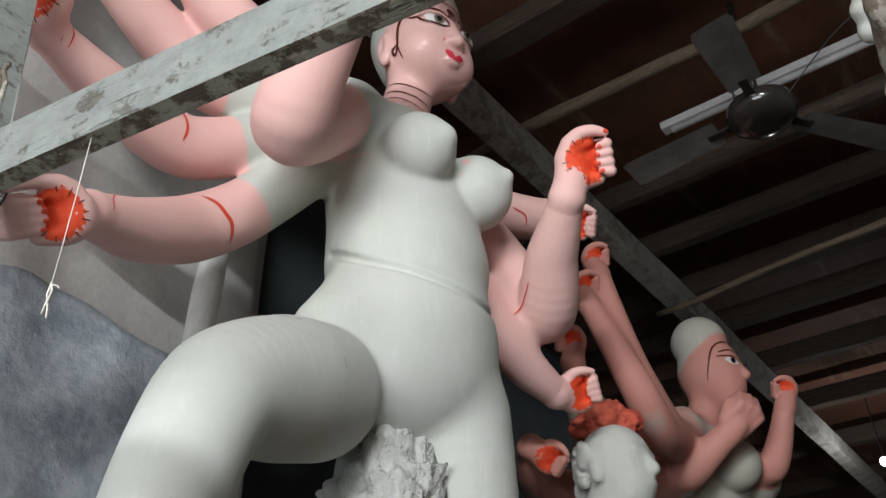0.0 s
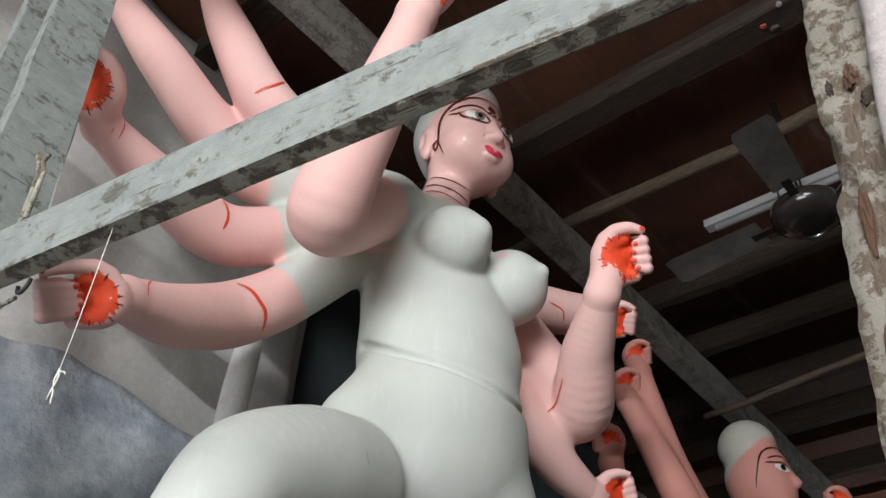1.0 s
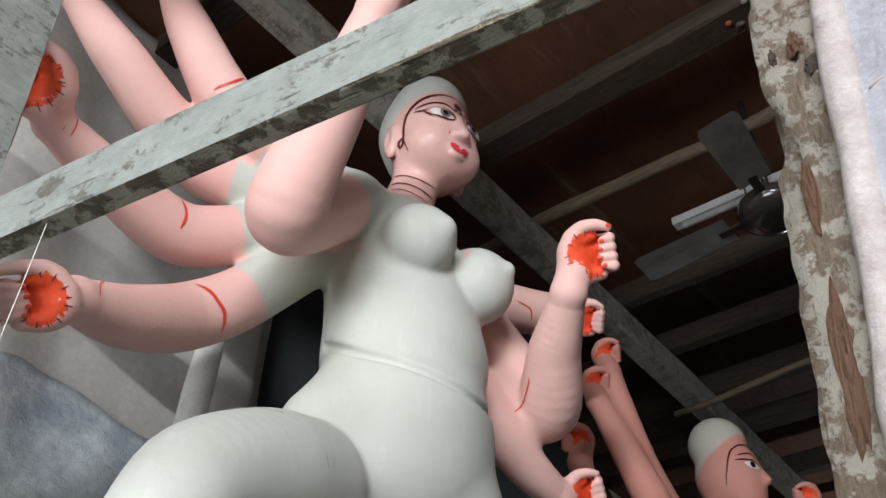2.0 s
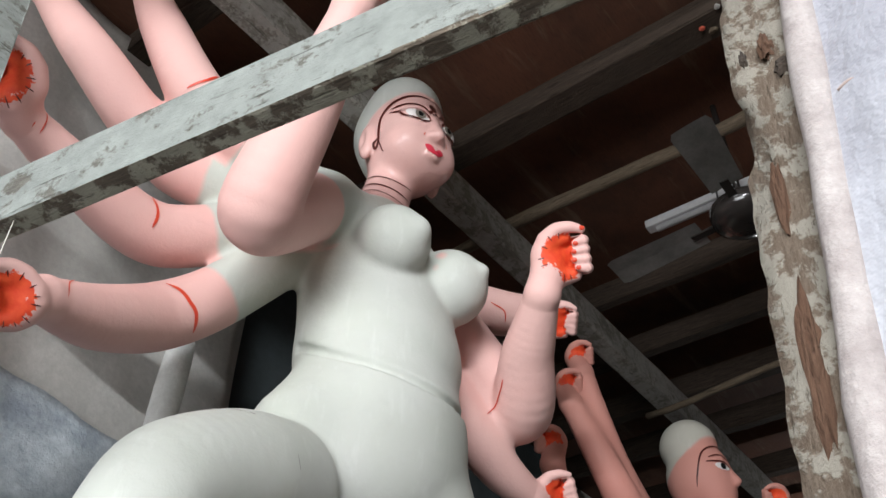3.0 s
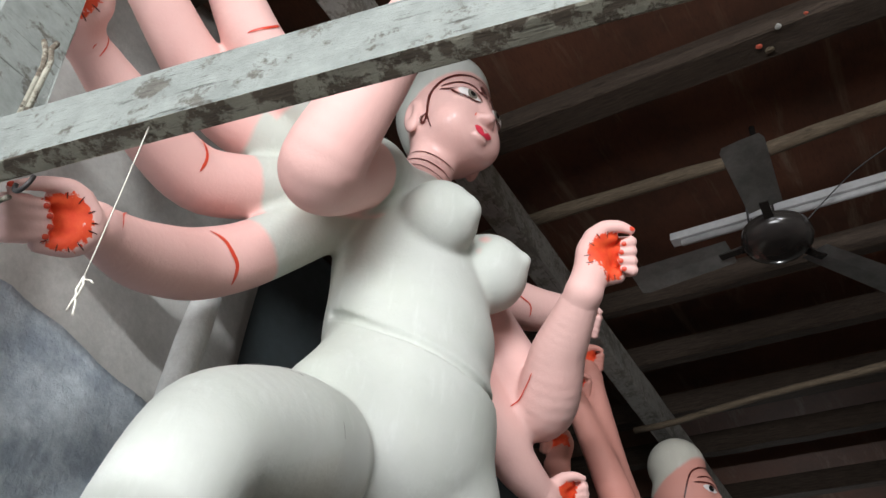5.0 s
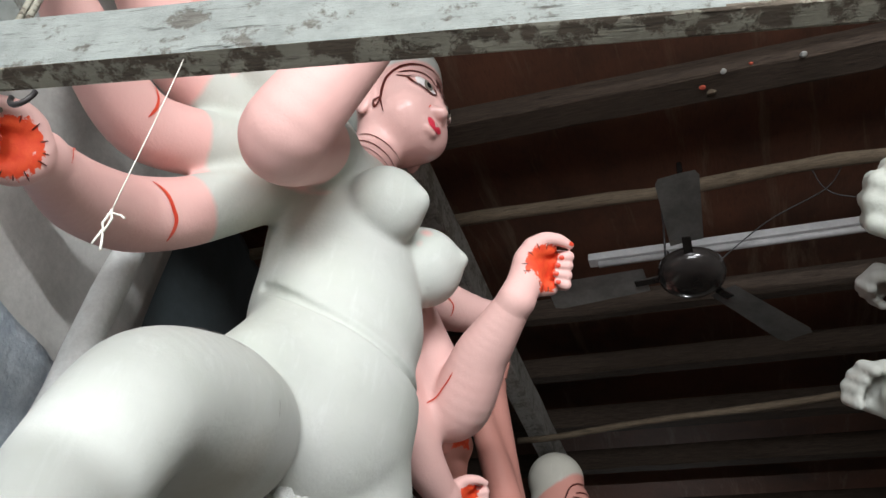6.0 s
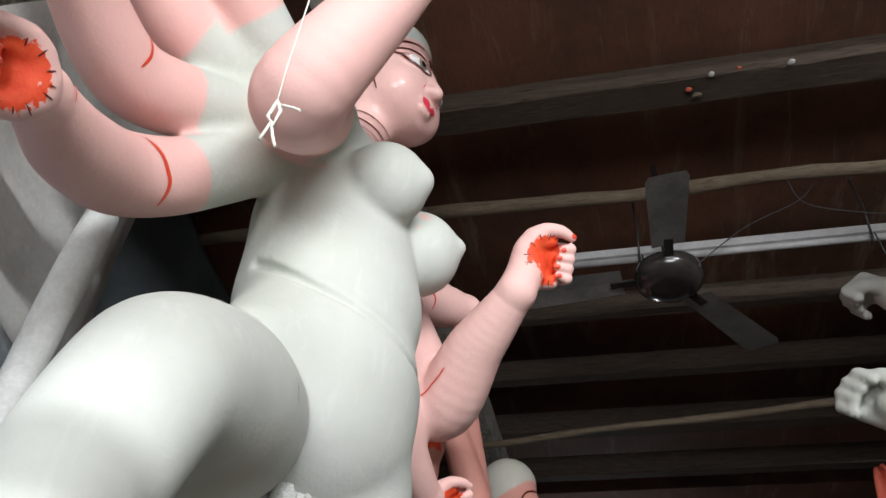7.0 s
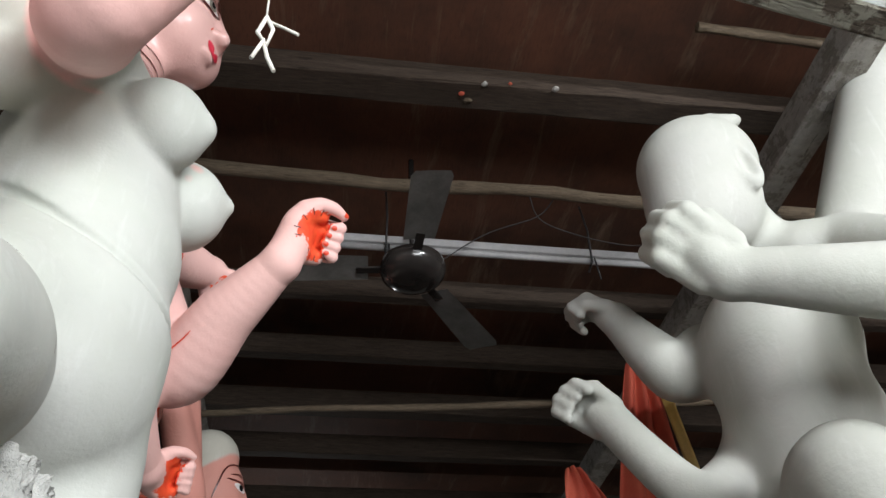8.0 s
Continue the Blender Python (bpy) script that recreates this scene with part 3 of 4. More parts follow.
M_BARE = mat_timber("bare_brown_wood", (0.075, 0.04, 0.025), (0.13, 0.075, 0.05), None, 0.5, (30, 30, 4))
M_HOLE = mat_mottled("rotten_hole", (0.02, 0.014, 0.01), (0.05, 0.035, 0.025), 60, 200, 0.95, 0.6)
for z, h, w, off, m in ((0.036, 0.006, 0.0018, -0.0105, M_HOLE), (0.024, 0.005, 0.0050, 0.006, M_HOLE), (0.040, 0.008, 0.0035, 0.0, M_BARE), (-0.045, 0.018, 0.003, -0.006, M_BARE), (-0.118, 0.034, 0.0042, -0.006, M_BARE), (-0.30, 0.05, 0.004, 0.003, M_BARE)):
    bare_patch(z, h, w, off, m, z * 50)

M_PALEBARK = mat_mottled("pale_pink_peeling_paint", (0.30, 0.26, 0.25), (0.42, 0.38, 0.365), 60, 260, 0.7, 0.5, 0.002)
bm = bmesh.new()
tube(bm, [(0.0 + 0.145 * (z - 1.7) + 0.0012 * noise.noise(Vector((0, 0, z * 30))), 0.292, z) for z in [0.9 + 0.02 * i for i in range(62)]], [0.0075 + 0.0012 * noise.noise(Vector((3, 1, i * 0.4))) for i in range(62)], 12, 0.2, 4)
tagged(part("pale_pole", bm, M_PALEBARK), "thin pole with peeling pale pink paint beside the post", "pole")

# milky sheet beside the post
bm = bmesh.new()
sheet(bm, lambda u, v: Vector((-0.002 + 0.145 * (v * 1.24 - 0.8) + 0.36 * u, 0.293 - 0.10 * u + 0.006 * noise.noise(Vector((u * 6, v * 9, 1))) * min(1, u * 8) + 0.003 * math.sin(u * 30 + 4 * v) * min(1, u * 8), 0.9 + 1.24 * v)), 40, 70, 0.002)
film_sheet = part("plastic_sheet", bm, M_PLASTIC)
tagged(film_sheet, "crumpled milky lilac plastic sheet tied to the post", "sheet")
bm = bmesh.new()
tube(bm, [(0.013 + 0.010 * math.cos(a), 0.2858 - 0.0028 * math.cos(a), 1.690 + 0.014 * math.sin(a)) for a in [radians(-100 + 10 * i) for i in range(22)]], [0.0007 + 0.0009 * math.sin(math.pi * i / 21) for i in range(22)], 8)
part("printed_ring", bm, M_PEACH, film_sheet)
# boards crossing at the batten's far end
board_rig = empty("board_stack", (-1.15, 0.26, 2.2), label="crossed limewashed boards lashed with rope", category="boards")


def cross_board(a, b, w, th, seed, turn=0.0):
    a, b = Vector(a), Vector(b)
    bm = bmesh.new()
    box(bm, (w, th, (b - a).length), Matrix(), 0.003, 24, 0.004, seed)
    ob = part("board", bm, M_BATTEN_LOW if seed == 9 else M_BATTEN, board_rig)
    q = (b - a).to_track_quat("Z", "Y")
    ob.matrix_world = Matrix.Translation((a + b) / 2 - Vector((-1.15, 0.26, 2.2))) @ q.to_matrix().to_4x4() @ pose(0, 0, 0, 0, 0, turn)
    return ob


cross_board((-1.005, 0.268, 2.125), (-1.215, 0.268, 3.05), 0.100, 0.030, 3)
cross_board((-1.125, 0.262, 2.135), (-1.37, 0.262, 3.10), 0.110, 0.032, 6)
cross_board((-1.230, 0.290, 2.18), (-1.44, 0.290, 3.00), 0.100, 0.030, 9)
for k in range(2):
    bm = bmesh.new()
    tube(bm, [(0.192 + 0.012 * k, -0.005 + 0.01 * k, 0.06), (0.200 + 0.010 * k, 0.0, 0.04), (0.200 + 0.014 * k, 0.005, 0.02), (0.205 + 0.014 * k, 0.008, -0.075)], 0.0035, 8, 0.4, k)
    part("rope", bm, M_BATTEN_LOW, board_rig)

# ---- sheets behind the statue ----
def drape(name, y0, y1, z0, z1, x, amp, material, label, seed=0, folds=5.0, hem=0.0):
    bm = bmesh.new()

    def f(u, v):
        q = Vector((u * folds, v * 1.2, seed))
        n = noise.noise(q) + 0.5 * noise.noise(q * 2.3) + 0.25 * noise.noise(Vector((u * 18, v * 5, seed + 2)))
        top = z1 + hem * (noise.noise(Vector((u * 4.5, seed, 7))) + 0.4 * noise.noise(Vector((u * 13, seed, 3))))
        return Vector((x + amp * n, y0 + (y1 - y0) * u, z0 + (top - z0) * v))

    sheet(bm, f, 70, 90, 0.004)
    return tagged(part(name, bm, material), label, "tarpaulin")


drape("tarpaulin", -1.6, 1.48, 0.6, 3.80, -1.84, 0.07, M_TARP, "creased grey tarpaulin hung behind the statue", 1)
drape("tarpaulin", -1.2, 1.35, 0.3, 2.43, -1.76, 0.05, M_TARP_BLUE, "crumpled blue-grey tarpaulin hung low behind the statue", 4, 9.0, 0.10)
# added near-black backing: the shade of the open gap, put in as colour
drape("dark_gap_backing", 1.2, 4.2, 0.3, 3.7, -2.2, 0.05, M_DARK, "dark backing added for the unlit gap behind the statues", 7)

bm = bmesh.new()
tube(bm, line((-1.62, 1.07, 1.25), (-1.60, 1.10, 2.66), 12), 0.038, 12, 0.25, 3)
tagged(part("wooden_prop", bm, M_PROP), "pale cloth-wrapped prop standing behind the statue", "prop")

# platform the statues stand on
plain("platform", (1.0, 9.0, 0.10), (-1.45, 4.0, 1.20), M_JOIST, 0.01, label="rough timber platform under the statues", category="platform")
plain("platform", (1.0, 9.0, 0.10), (0.75, 4.4, 1.00), M_JOIST, 0.01, label="rough timber platform under the white statue", category="platform")


M_SCRATCH = mat_mottled("dirt_in_scratches", (0.22, 0.21, 0.19), (0.38, 0.37, 0.34), 60, 200, 0.9, 0.2)


# ---- the many-armed statue ----
def big_statue():
    c = Clay((-1.85, 0.20, 1.24), (-0.55, 2.30, 3.95), 0.0065)
    # trunk
    c.egg((-1.195, 1.37, 2.27), (0.215, 0.255, 0.18), 0.05)
    c.egg((-1.180, 1.375, 2.40), (0.208, 0.228, 0.16), 0.08)
    c.egg((-1.185, 1.385, 2.58), (0.202, 0.216, 0.20), 0.06)
    c.egg((-1.200, 1.38, 2.78), (0.185, 0.222, 0.21), 0.08)
    c.egg((-1.205, 1.375, 2.93), (0.130, 0.225, 0.14), 0.06)
    c.cone((-1.215, 1.20, 2.985), (-1.215, 1.56, 2.985), 0.080, 0.080, 0.06)
    c.cone((-1.205, 1.36, 3.02), (-1.175, 1.39, 3.22), 0.078, 0.068, 0.05, "head")
    c.cone((-1.225, 1.26, 2.43), (-1.205, 1.16, 2.31), 0.090, 0.100, 0.06)
    # fold under the belly, as a shallow groove
    fold = []
    for i in range(25):
        w = radians(-118 + 236 * i / 24)
        x, y = -1.182 + 0.214 * math.cos(w), 1.382 + 0.230 * math.sin(w)
        fold.append((x, y, 2.434 + (-1.0 - x) * 0.47))
    fold, _ = on_surface(c, np.array(fold), -0.002)
    for a, b in zip(fold, fold[1:]):
        c.cone(a, b, 0.0125, 0.0125, 0.004, cut=True)
    for n, d, r in (((-1.052, 1.262, 2.830), (0.85, 0.02, 0.02), 0.098), ((-1.030, 1.470, 2.805), (0.90, 0.10, 0.16), 0.104)):
        n = np.array(n)
        c.egg(n, (r, r * 0.98, r * 0.98), 0.016)
        c.cone(n + unit(d) * 0.030, n + unit(d) * (0.085 if n[1] < 1.4 else 0.103), 0.066, 0.024 if n[1] < 1.4 else 0.014, 0.03)
    # legs
    c.chain([(-1.205, 1.10, 2.160), (-1.175, 0.985, 2.120), (-1.132, 0.815, 2.035), (-1.15, 0.755, 1.86), (-1.18, 0.73, 1.65), (-1.22, 0.70, 1.33)], [0.142, 0.140, 0.108, 0.096, 0.082, 0.05], 0.010, "thigh")
    c.cone((-1.22, 0.70, 1.30), (-1.02, 0.68, 1.28), 0.05, 0.035, 0.03)
    c.chain([(-1.14, 1.48, 2.20), (-1.12, 1.52, 1.85), (-1.15, 1.55, 1.33)], [0.148, 0.112, 0.055], 0.03)
    c.cone((-1.15, 1.55, 1.30), (-0.95, 1.55, 1.28), 0.05, 0.035, 0.03)
    # head, turned a little to its right
    H = np.array((-1.150, 1.408, 3.350))
    yaw = radians(-13)
    hx, hy = np.array((math.cos(yaw), math.sin(yaw), 0)), np.array((-math.sin(yaw), math.cos(yaw), 0))

    def face(x, y, z):
        return H + hx * x + hy * y + np.array((0, 0, z))

    def fegg(p, r, k, cut=False):
        c.egg(face(*p), r, k, (0, 0, -13), cut)

    fegg((-0.010, 0, 0.030), (0.150, 0.128, 0.158), 0.03)
    fegg((0.042, 0, -0.052), (0.110, 0.116, 0.102), 0.04)
    fegg((0.080, 0, -0.126), (0.046, 0.052, 0.032), 0.05)
    fegg((0.012, 0, -0.098), (0.085, 0.094, 0.056), 0.05)
    for s in (-1, 1):
        fegg((0.078, s * 0.054, -0.086), (0.056, 0.060, 0.056), 0.035)
        fegg((-0.014, s * 0.128, -0.045), (0.030, 0.018, 0.066), 0.010)
        fegg((-0.014, s * 0.146, -0.038), (0.014, 0.010, 0.038), 0.006, True)
        fegg((0.116, s * 0.054, 0.000), (0.026, 0.040, 0.024), 0.02)
    c.cone(face(0.134, 0, 0.010), face(0.162, 0, -0.074), 0.013, 0.020, 0.016)
    for s in (-1, 1):
        fegg((0.146, s * 0.021, -0.078), (0.018, 0.013, 0.014), 0.009)
    fegg((0.134, 0, -0.116), (0.018, 0.036, 0.011), 0.010)
    fegg((0.129, 0, -0.135), (0.018, 0.027, 0.012), 0.008)
    fegg((-0.030, 0, 0.075), (0.148, 0.134, 0.145), 0.012)
    fegg((-0.005, 0, 0.145), (0.124, 0.118, 0.140), 0.030)
    # arms on the near side
    arms = {
        "raised": ([(-1.19, 1.15, 2.96), (-1.075, 0.865, 2.655), (-0.93, 0.83, 2.86), (-0.80, 0.80, 3.06)], [0.085, 0.088, 0.068, 0.045]),
        "low": ([(-1.26, 1.17, 2.86), (-1.37, 1.00, 2.64), (-1.41, 0.89, 2.542), (-1.365, 0.738, 2.437), (-1.305, 0.598, 2.370)], [0.070, 0.075, 0.077, 0.066, 0.042]),
        "second": ([(-1.28, 1.15, 2.93), (-1.43, 0.87, 2.775), (-1.44, 0.66, 2.79), (-1.43, 0.48, 2.83)], [0.072, 0.076, 0.064, 0.042]),
        "third": ([(-1.28, 1.14, 2.98), (-1.43, 0.86, 3.00), (-1.50, 0.58, 3.22), (-1.60, 0.45, 3.43)], [0.075, 0.076, 0.064, 0.042]),
        "fourth": ([(-1.24, 1.14, 3.00), (-1.32, 0.83, 3.12), (-1.41, 0.70, 3.38), (-1.50, 0.64, 3.62)], [0.075, 0.074, 0.062, 0.042]),
        "far_front": ([(-1.21, 1.60, 2.96), (-1.050, 1.790, 2.600), (-0.915, 1.660, 2.665), (-0.803, 1.556, 2.735)], [0.080, 0.092, 0.068, 0.043]),
        "far_second": ([(-1.26, 1.60, 2.98), (-1.11, 1.86, 2.985), (-1.02, 1.96, 3.01)], [0.075, 0.070, 0.045]),
        "far_low": ([(-1.24, 1.58, 2.78), (-1.13, 1.70, 2.53), (-1.10, 1.80, 2.44), (-1.075, 1.90, 2.395)], [0.075, 0.066, 0.056, 0.040]),
    }
    for k, (p, r) in arms.items():
        c.chain(p, r, 0.035, k)
    # closed fists, modelled finer than the body: the hollow's centre, the fingers' way, the hollow's way out, size, thumb side, reach
    grips = {
        "raised": ((-0.76, 0.785, 3.14), (0.75, -0.45, 0.35), (0.6, -0.5, -0.6), 1.05, (-0.4, 0, 1), 1.0),
        "low": ((-1.281, 0.533, 2.322), (-0.50, -0.80, -0.33), (0.74, -0.30, -0.58), 0.84, (0.3, -0.4, 0.8), 1.55),
        "second": ((-1.395, 0.405, 2.865), (-0.42, -0.85, 0.30), (0.74, -0.20, -0.60), 1.10, (0.3, 0.2, 0.8), 1.3),
        "third": ((-1.60, 0.42, 3.51), (-0.5, -0.6, 0.6), (0.7, -0.3, -0.6), 1.05, (0.3, 0, 1), 1.1),
        "fourth": ((-1.51, 0.61, 3.70), (-0.5, -0.5, 0.7), (0.7, -0.3, -0.6), 1.05, (0.3, 0, 1), 1.1),
        "far_front": ((-0.737, 1.558, 2.826), (0.86, 0.50, 0.12), (0.34, -0.70, -0.62), 1.06, (0.3, -0.5, 0.8), 0.86),
        "far_second": ((-0.985, 1.990, 2.975), (0.80, 0.55, -0.15), (0.38, -0.60, -0.70), 0.80, (0.4, -0.4, 0.8), 0.9),
        "far_low": ((-1.030, 1.950, 2.404), (0.75, 0.50, 0.25), (0.40, -0.64, -0.62), 0.85, (-0.5, -0.3, 0.8), 0.9),
    }
    closed, fist_meshes = [], []
    for k, (p, d, n, z, up, reach) in grips.items():
        fine = Clay(np.array(p) - 0.19, np.array(p) + 0.19, 0.0040 if z > 0.9 else 0.0055)
        w, q, r = np.array(arms[k][0][-1]), np.array(arms[k][0][-2]), arms[k][1]
        away = unit(q - w)
        h = grip(fine, p, d, n, z, up, reach, w, r[-1])
        fine.cone(w, w + away * 0.06, r[-1], r[-1] + (r[-2] - r[-1]) * 0.06 / np.linalg.norm(q - w), 0.01)
        closed.append(h)
        verts, quads = fine.surface()
        fist_meshes.append((verts, quads.tolist(), 0))
        if k in ("low", "far_front", "second"):
            fist_meshes += grip_paint(fine, h, 2, 1)
    starts = {"raised": 0.25, "low": 0.95, "second": 0.70, "third": 0.78, "fourth": 0.62, "far_front": 0.15, "far_second": 0.1, "far_low": 0.1}

    def pink(v):
        out = np.full(len(v), -1.0)
        for k, (p, r) in arms.items():
            a, b = np.array(p[0]), np.array(p[1])
            along = (v - (a + (b - a) * starts[k])) @ unit(b - a)
            d = np.minimum(c.limb_distance(v, k), 0.06)
            far = np.linalg.norm(v - a, axis=1) - np.linalg.norm(b - a)
            out = np.maximum(out, np.minimum(np.maximum(along, far), 0.03 - d))
        for p, r in (((-0.985, 1.372, 2.845), 0.018), ((-1.005, 1.385, 2.80), 0.012), ((-1.02, 1.26, 2.925), 0.020)):
            out = np.maximum(out, r - np.linalg.norm(v - np.array(p), axis=1))
        for h in closed:
            out = np.maximum(out, 0.16 - np.linalg.norm(v - h["c"], axis=1))
        q = np.stack([(v - H) @ hx, (v - H) @ hy, v[:, 2] - H[2]], 1)
        skin = np.minimum.reduce([0.30 - np.linalg.norm(q, axis=1), v[:, 2] - 3.055 + 0.35 * (v[:, 0] + 1.17)])
        hair = np.minimum.reduce([(q @ unit((-0.62, 0, 0.78))) - 0.032, q[:, 2] + 0.10 - 0.2 * q[:, 0]])
        hair = np.maximum(hair, np.minimum(-0.062 - q[:, 0], q[:, 2] + 0.16))
        return np.maximum(out, np.minimum(skin, -hair))

    def red_paint(v):
        out = np.full(len(v), -1.0)
        for h in closed:
            out = np.maximum(out, grip_red(v, h))
        return out

    def raw_shade(v):
        # armpit and under-thigh spots, where bare clay and painted-in shade meet
        spots = (((-1.24, 1.13, 2.83), 0.10), ((-1.33, 1.14, 2.72), 0.10), ((-1.12, 1.02, 1.98), 0.09), ((-1.10, 1.20, 2.02), 0.07))
        return np.max([r - np.linalg.norm(v - np.array(q), axis=1) for q, r in spots], axis=0)

    def gloss(v):
        return (np.linalg.norm(v - (H - (0, 0, 0.1)), axis=1) < 0.33).astype(float)

    # painted face
    ex = list(fist_meshes)
    for s in (-1, 1):
        def at(x, y, z):
            return face(x, s * y, z)
        ex.append(blob(c, at(0.135, 0.056, -0.008), hx * 0.25 - hy * s + np.array((0, 0, -0.22)), (0, 0, 1), 0.040, 0.0185, 4, 0.0012, sharp=1.3))
        ex.append(blob(c, at(0.138, 0.052, -0.002), hy, (0, 0, 1), 0.0165, 0.0165, 5, 0.0022))
        ex.append(blob(c, at(0.138, 0.052, -0.002), hy, (0, 0, 1), 0.0082, 0.0082, 6, 0.0032, 3, 12))
        ex.append(ribbon(c, [at(0.14, 0.014, -0.016), at(0.14, 0.034, 0.014), at(0.13, 0.058, 0.022), at(0.11, 0.085, 0.015), at(0.07, 0.112, 0.022)], 0.0085, 1, 0.003))
        ex.append(ribbon(c, [at(0.14, 0.014, -0.017), at(0.14, 0.040, -0.024), at(0.13, 0.066, -0.018), at(0.10, 0.094, 0.008)], 0.0065, 1, 0.003))
        ex.append(ribbon(c, [at(0.14, 0.013, 0.024), at(0.13, 0.035, 0.052), at(0.11, 0.070, 0.056), at(0.07, 0.108, 0.036)], 0.0075, 1, 0.003))
        ex.append(ribbon(c, [at(0.12, 0.0, 0.110), at(0.10, 0.045, 0.102), at(0.07, 0.090, 0.070), at(0.045, 0.115, 0.020), at(0.040, 0.120, -0.035), at(0.040, 0.118, -0.075), at(0.022, 0.120, -0.094), at(0.016, 0.122, -0.074), at(0.036, 0.118, -0.068), at(0.046, 0.114, -0.094), at(0.050, 0.110, -0.122)], 0.0095, 1, 0.003, 60))
        ex.append(blob(c, at(0.145, 0.014, -0.124), hy * s + np.array((0, 0, 0.35)), (0, 0, 1), 0.021, 0.0105, 3, 0.0014, sharp=1.2))
        ex.append(ribbon(c, [at(0.13, 0.034, -0.072), at(0.13, 0.040, -0.084)], 0.003, 2, 0.003, 8))
    for y, z, r in ((0.0, 0.030, 0.006), (0.010, 0.042, 0.006), (-0.010, 0.042, 0.006), (0.0, 0.068, 0.015)):
        ex.append(blob(c, face(0.14, y, z), hy, (0, 0, 1), r, r * 1.3, 1, 0.0016, 3, 12))
    # red bangles and creases drawn on the arms
    for pts, w in (
        ([(-1.345, 0.858, 2.600), (-1.330, 0.888, 2.584), (-1.324, 0.916, 2.561), (-1.328, 0.940, 2.545), (-1.350, 0.965, 2.510)], 0.009),
        ([(-1.367, 0.787, 2.815), (-1.361, 0.800, 2.782), (-1.364, 0.807, 2.755), (-1.377, 0.808, 2.728)], 0.007),
        ([(-1.300, 0.750, 3.105), (-1.265, 0.777, 3.134), (-1.255, 0.800, 3.170)], 0.007),
        ([(-1.09, 1.765, 2.960), (-1.06, 1.80, 2.940), (-1.08, 1.83, 2.915)], 0.004),
        ([(-1.050, 1.674, 2.544), (-1.023, 1.642, 2.569), (-0.995, 1.623, 2.590)], 0.004),
        ([(-1.295, 0.640, 2.450), (-1.280, 0.625, 2.410), (-1.290, 0.620, 2.365)], 0.003),
        ([(-0.805, 1.478, 2.722), (-0.775, 1.482, 2.712), (-0.752, 1.500, 2.708)], 0.003),
        ([(-1.385, 0.485, 2.860), (-1.382, 0.490, 2.825), (-1.395, 0.492, 2.795)], 0.003),
        ([(-1.388, 0.505, 2.858), (-1.385, 0.510, 2.823), (-1.398, 0.512, 2.793)], 0.003),
    ):
        ex.append(ribbon(c, pts, w, 2, 0.002))
    # scratches in the slip
    for pts, w in (
        ([(-1.12, 0.90, 2.235), (-1.10, 0.912, 2.225), (-1.085, 0.93, 2.215)], 0.0025),
        ([(-1.09, 0.935, 2.222), (-1.08, 0.94, 2.217)], 0.005),
        ([(-1.16, 0.86, 2.21), (-1.13, 0.872, 2.215), (-1.11, 0.875, 2.20)], 0.002),
        ([(-1.03, 1.02, 2.16), (-1.025, 1.03, 2.13)], 0.002),
    ):
        ex.append(ribbon(c, pts, w, 7, 0.0015, 14))
    for z, w in ((3.165, 0.0035), (3.130, 0.004), (3.098, 0.0035)):
        ex.append(ribbon(c, [(-1.225, 1.315, z + 0.02), (-1.17, 1.305, z + 0.006), (-1.125, 1.325, z - 0.012), (-1.10, 1.37, z - 0.022), (-1.10, 1.41, z - 0.02)], w, 1, 0.003))
    ob = c.mesh("statue", [M_STATUE, M_DARKLINE, M_REDLINE, M_LIP, M_EYEWHITE, M_IRIS, M_PUPIL, M_SCRATCH], {"pink": pink, "red": red_paint, "gloss": gloss, "raw_shade": raw_shade}, ex)
    return tagged(ob, "many-armed clay statue, white body, pink painted arms and face", "statue")


big_statue()


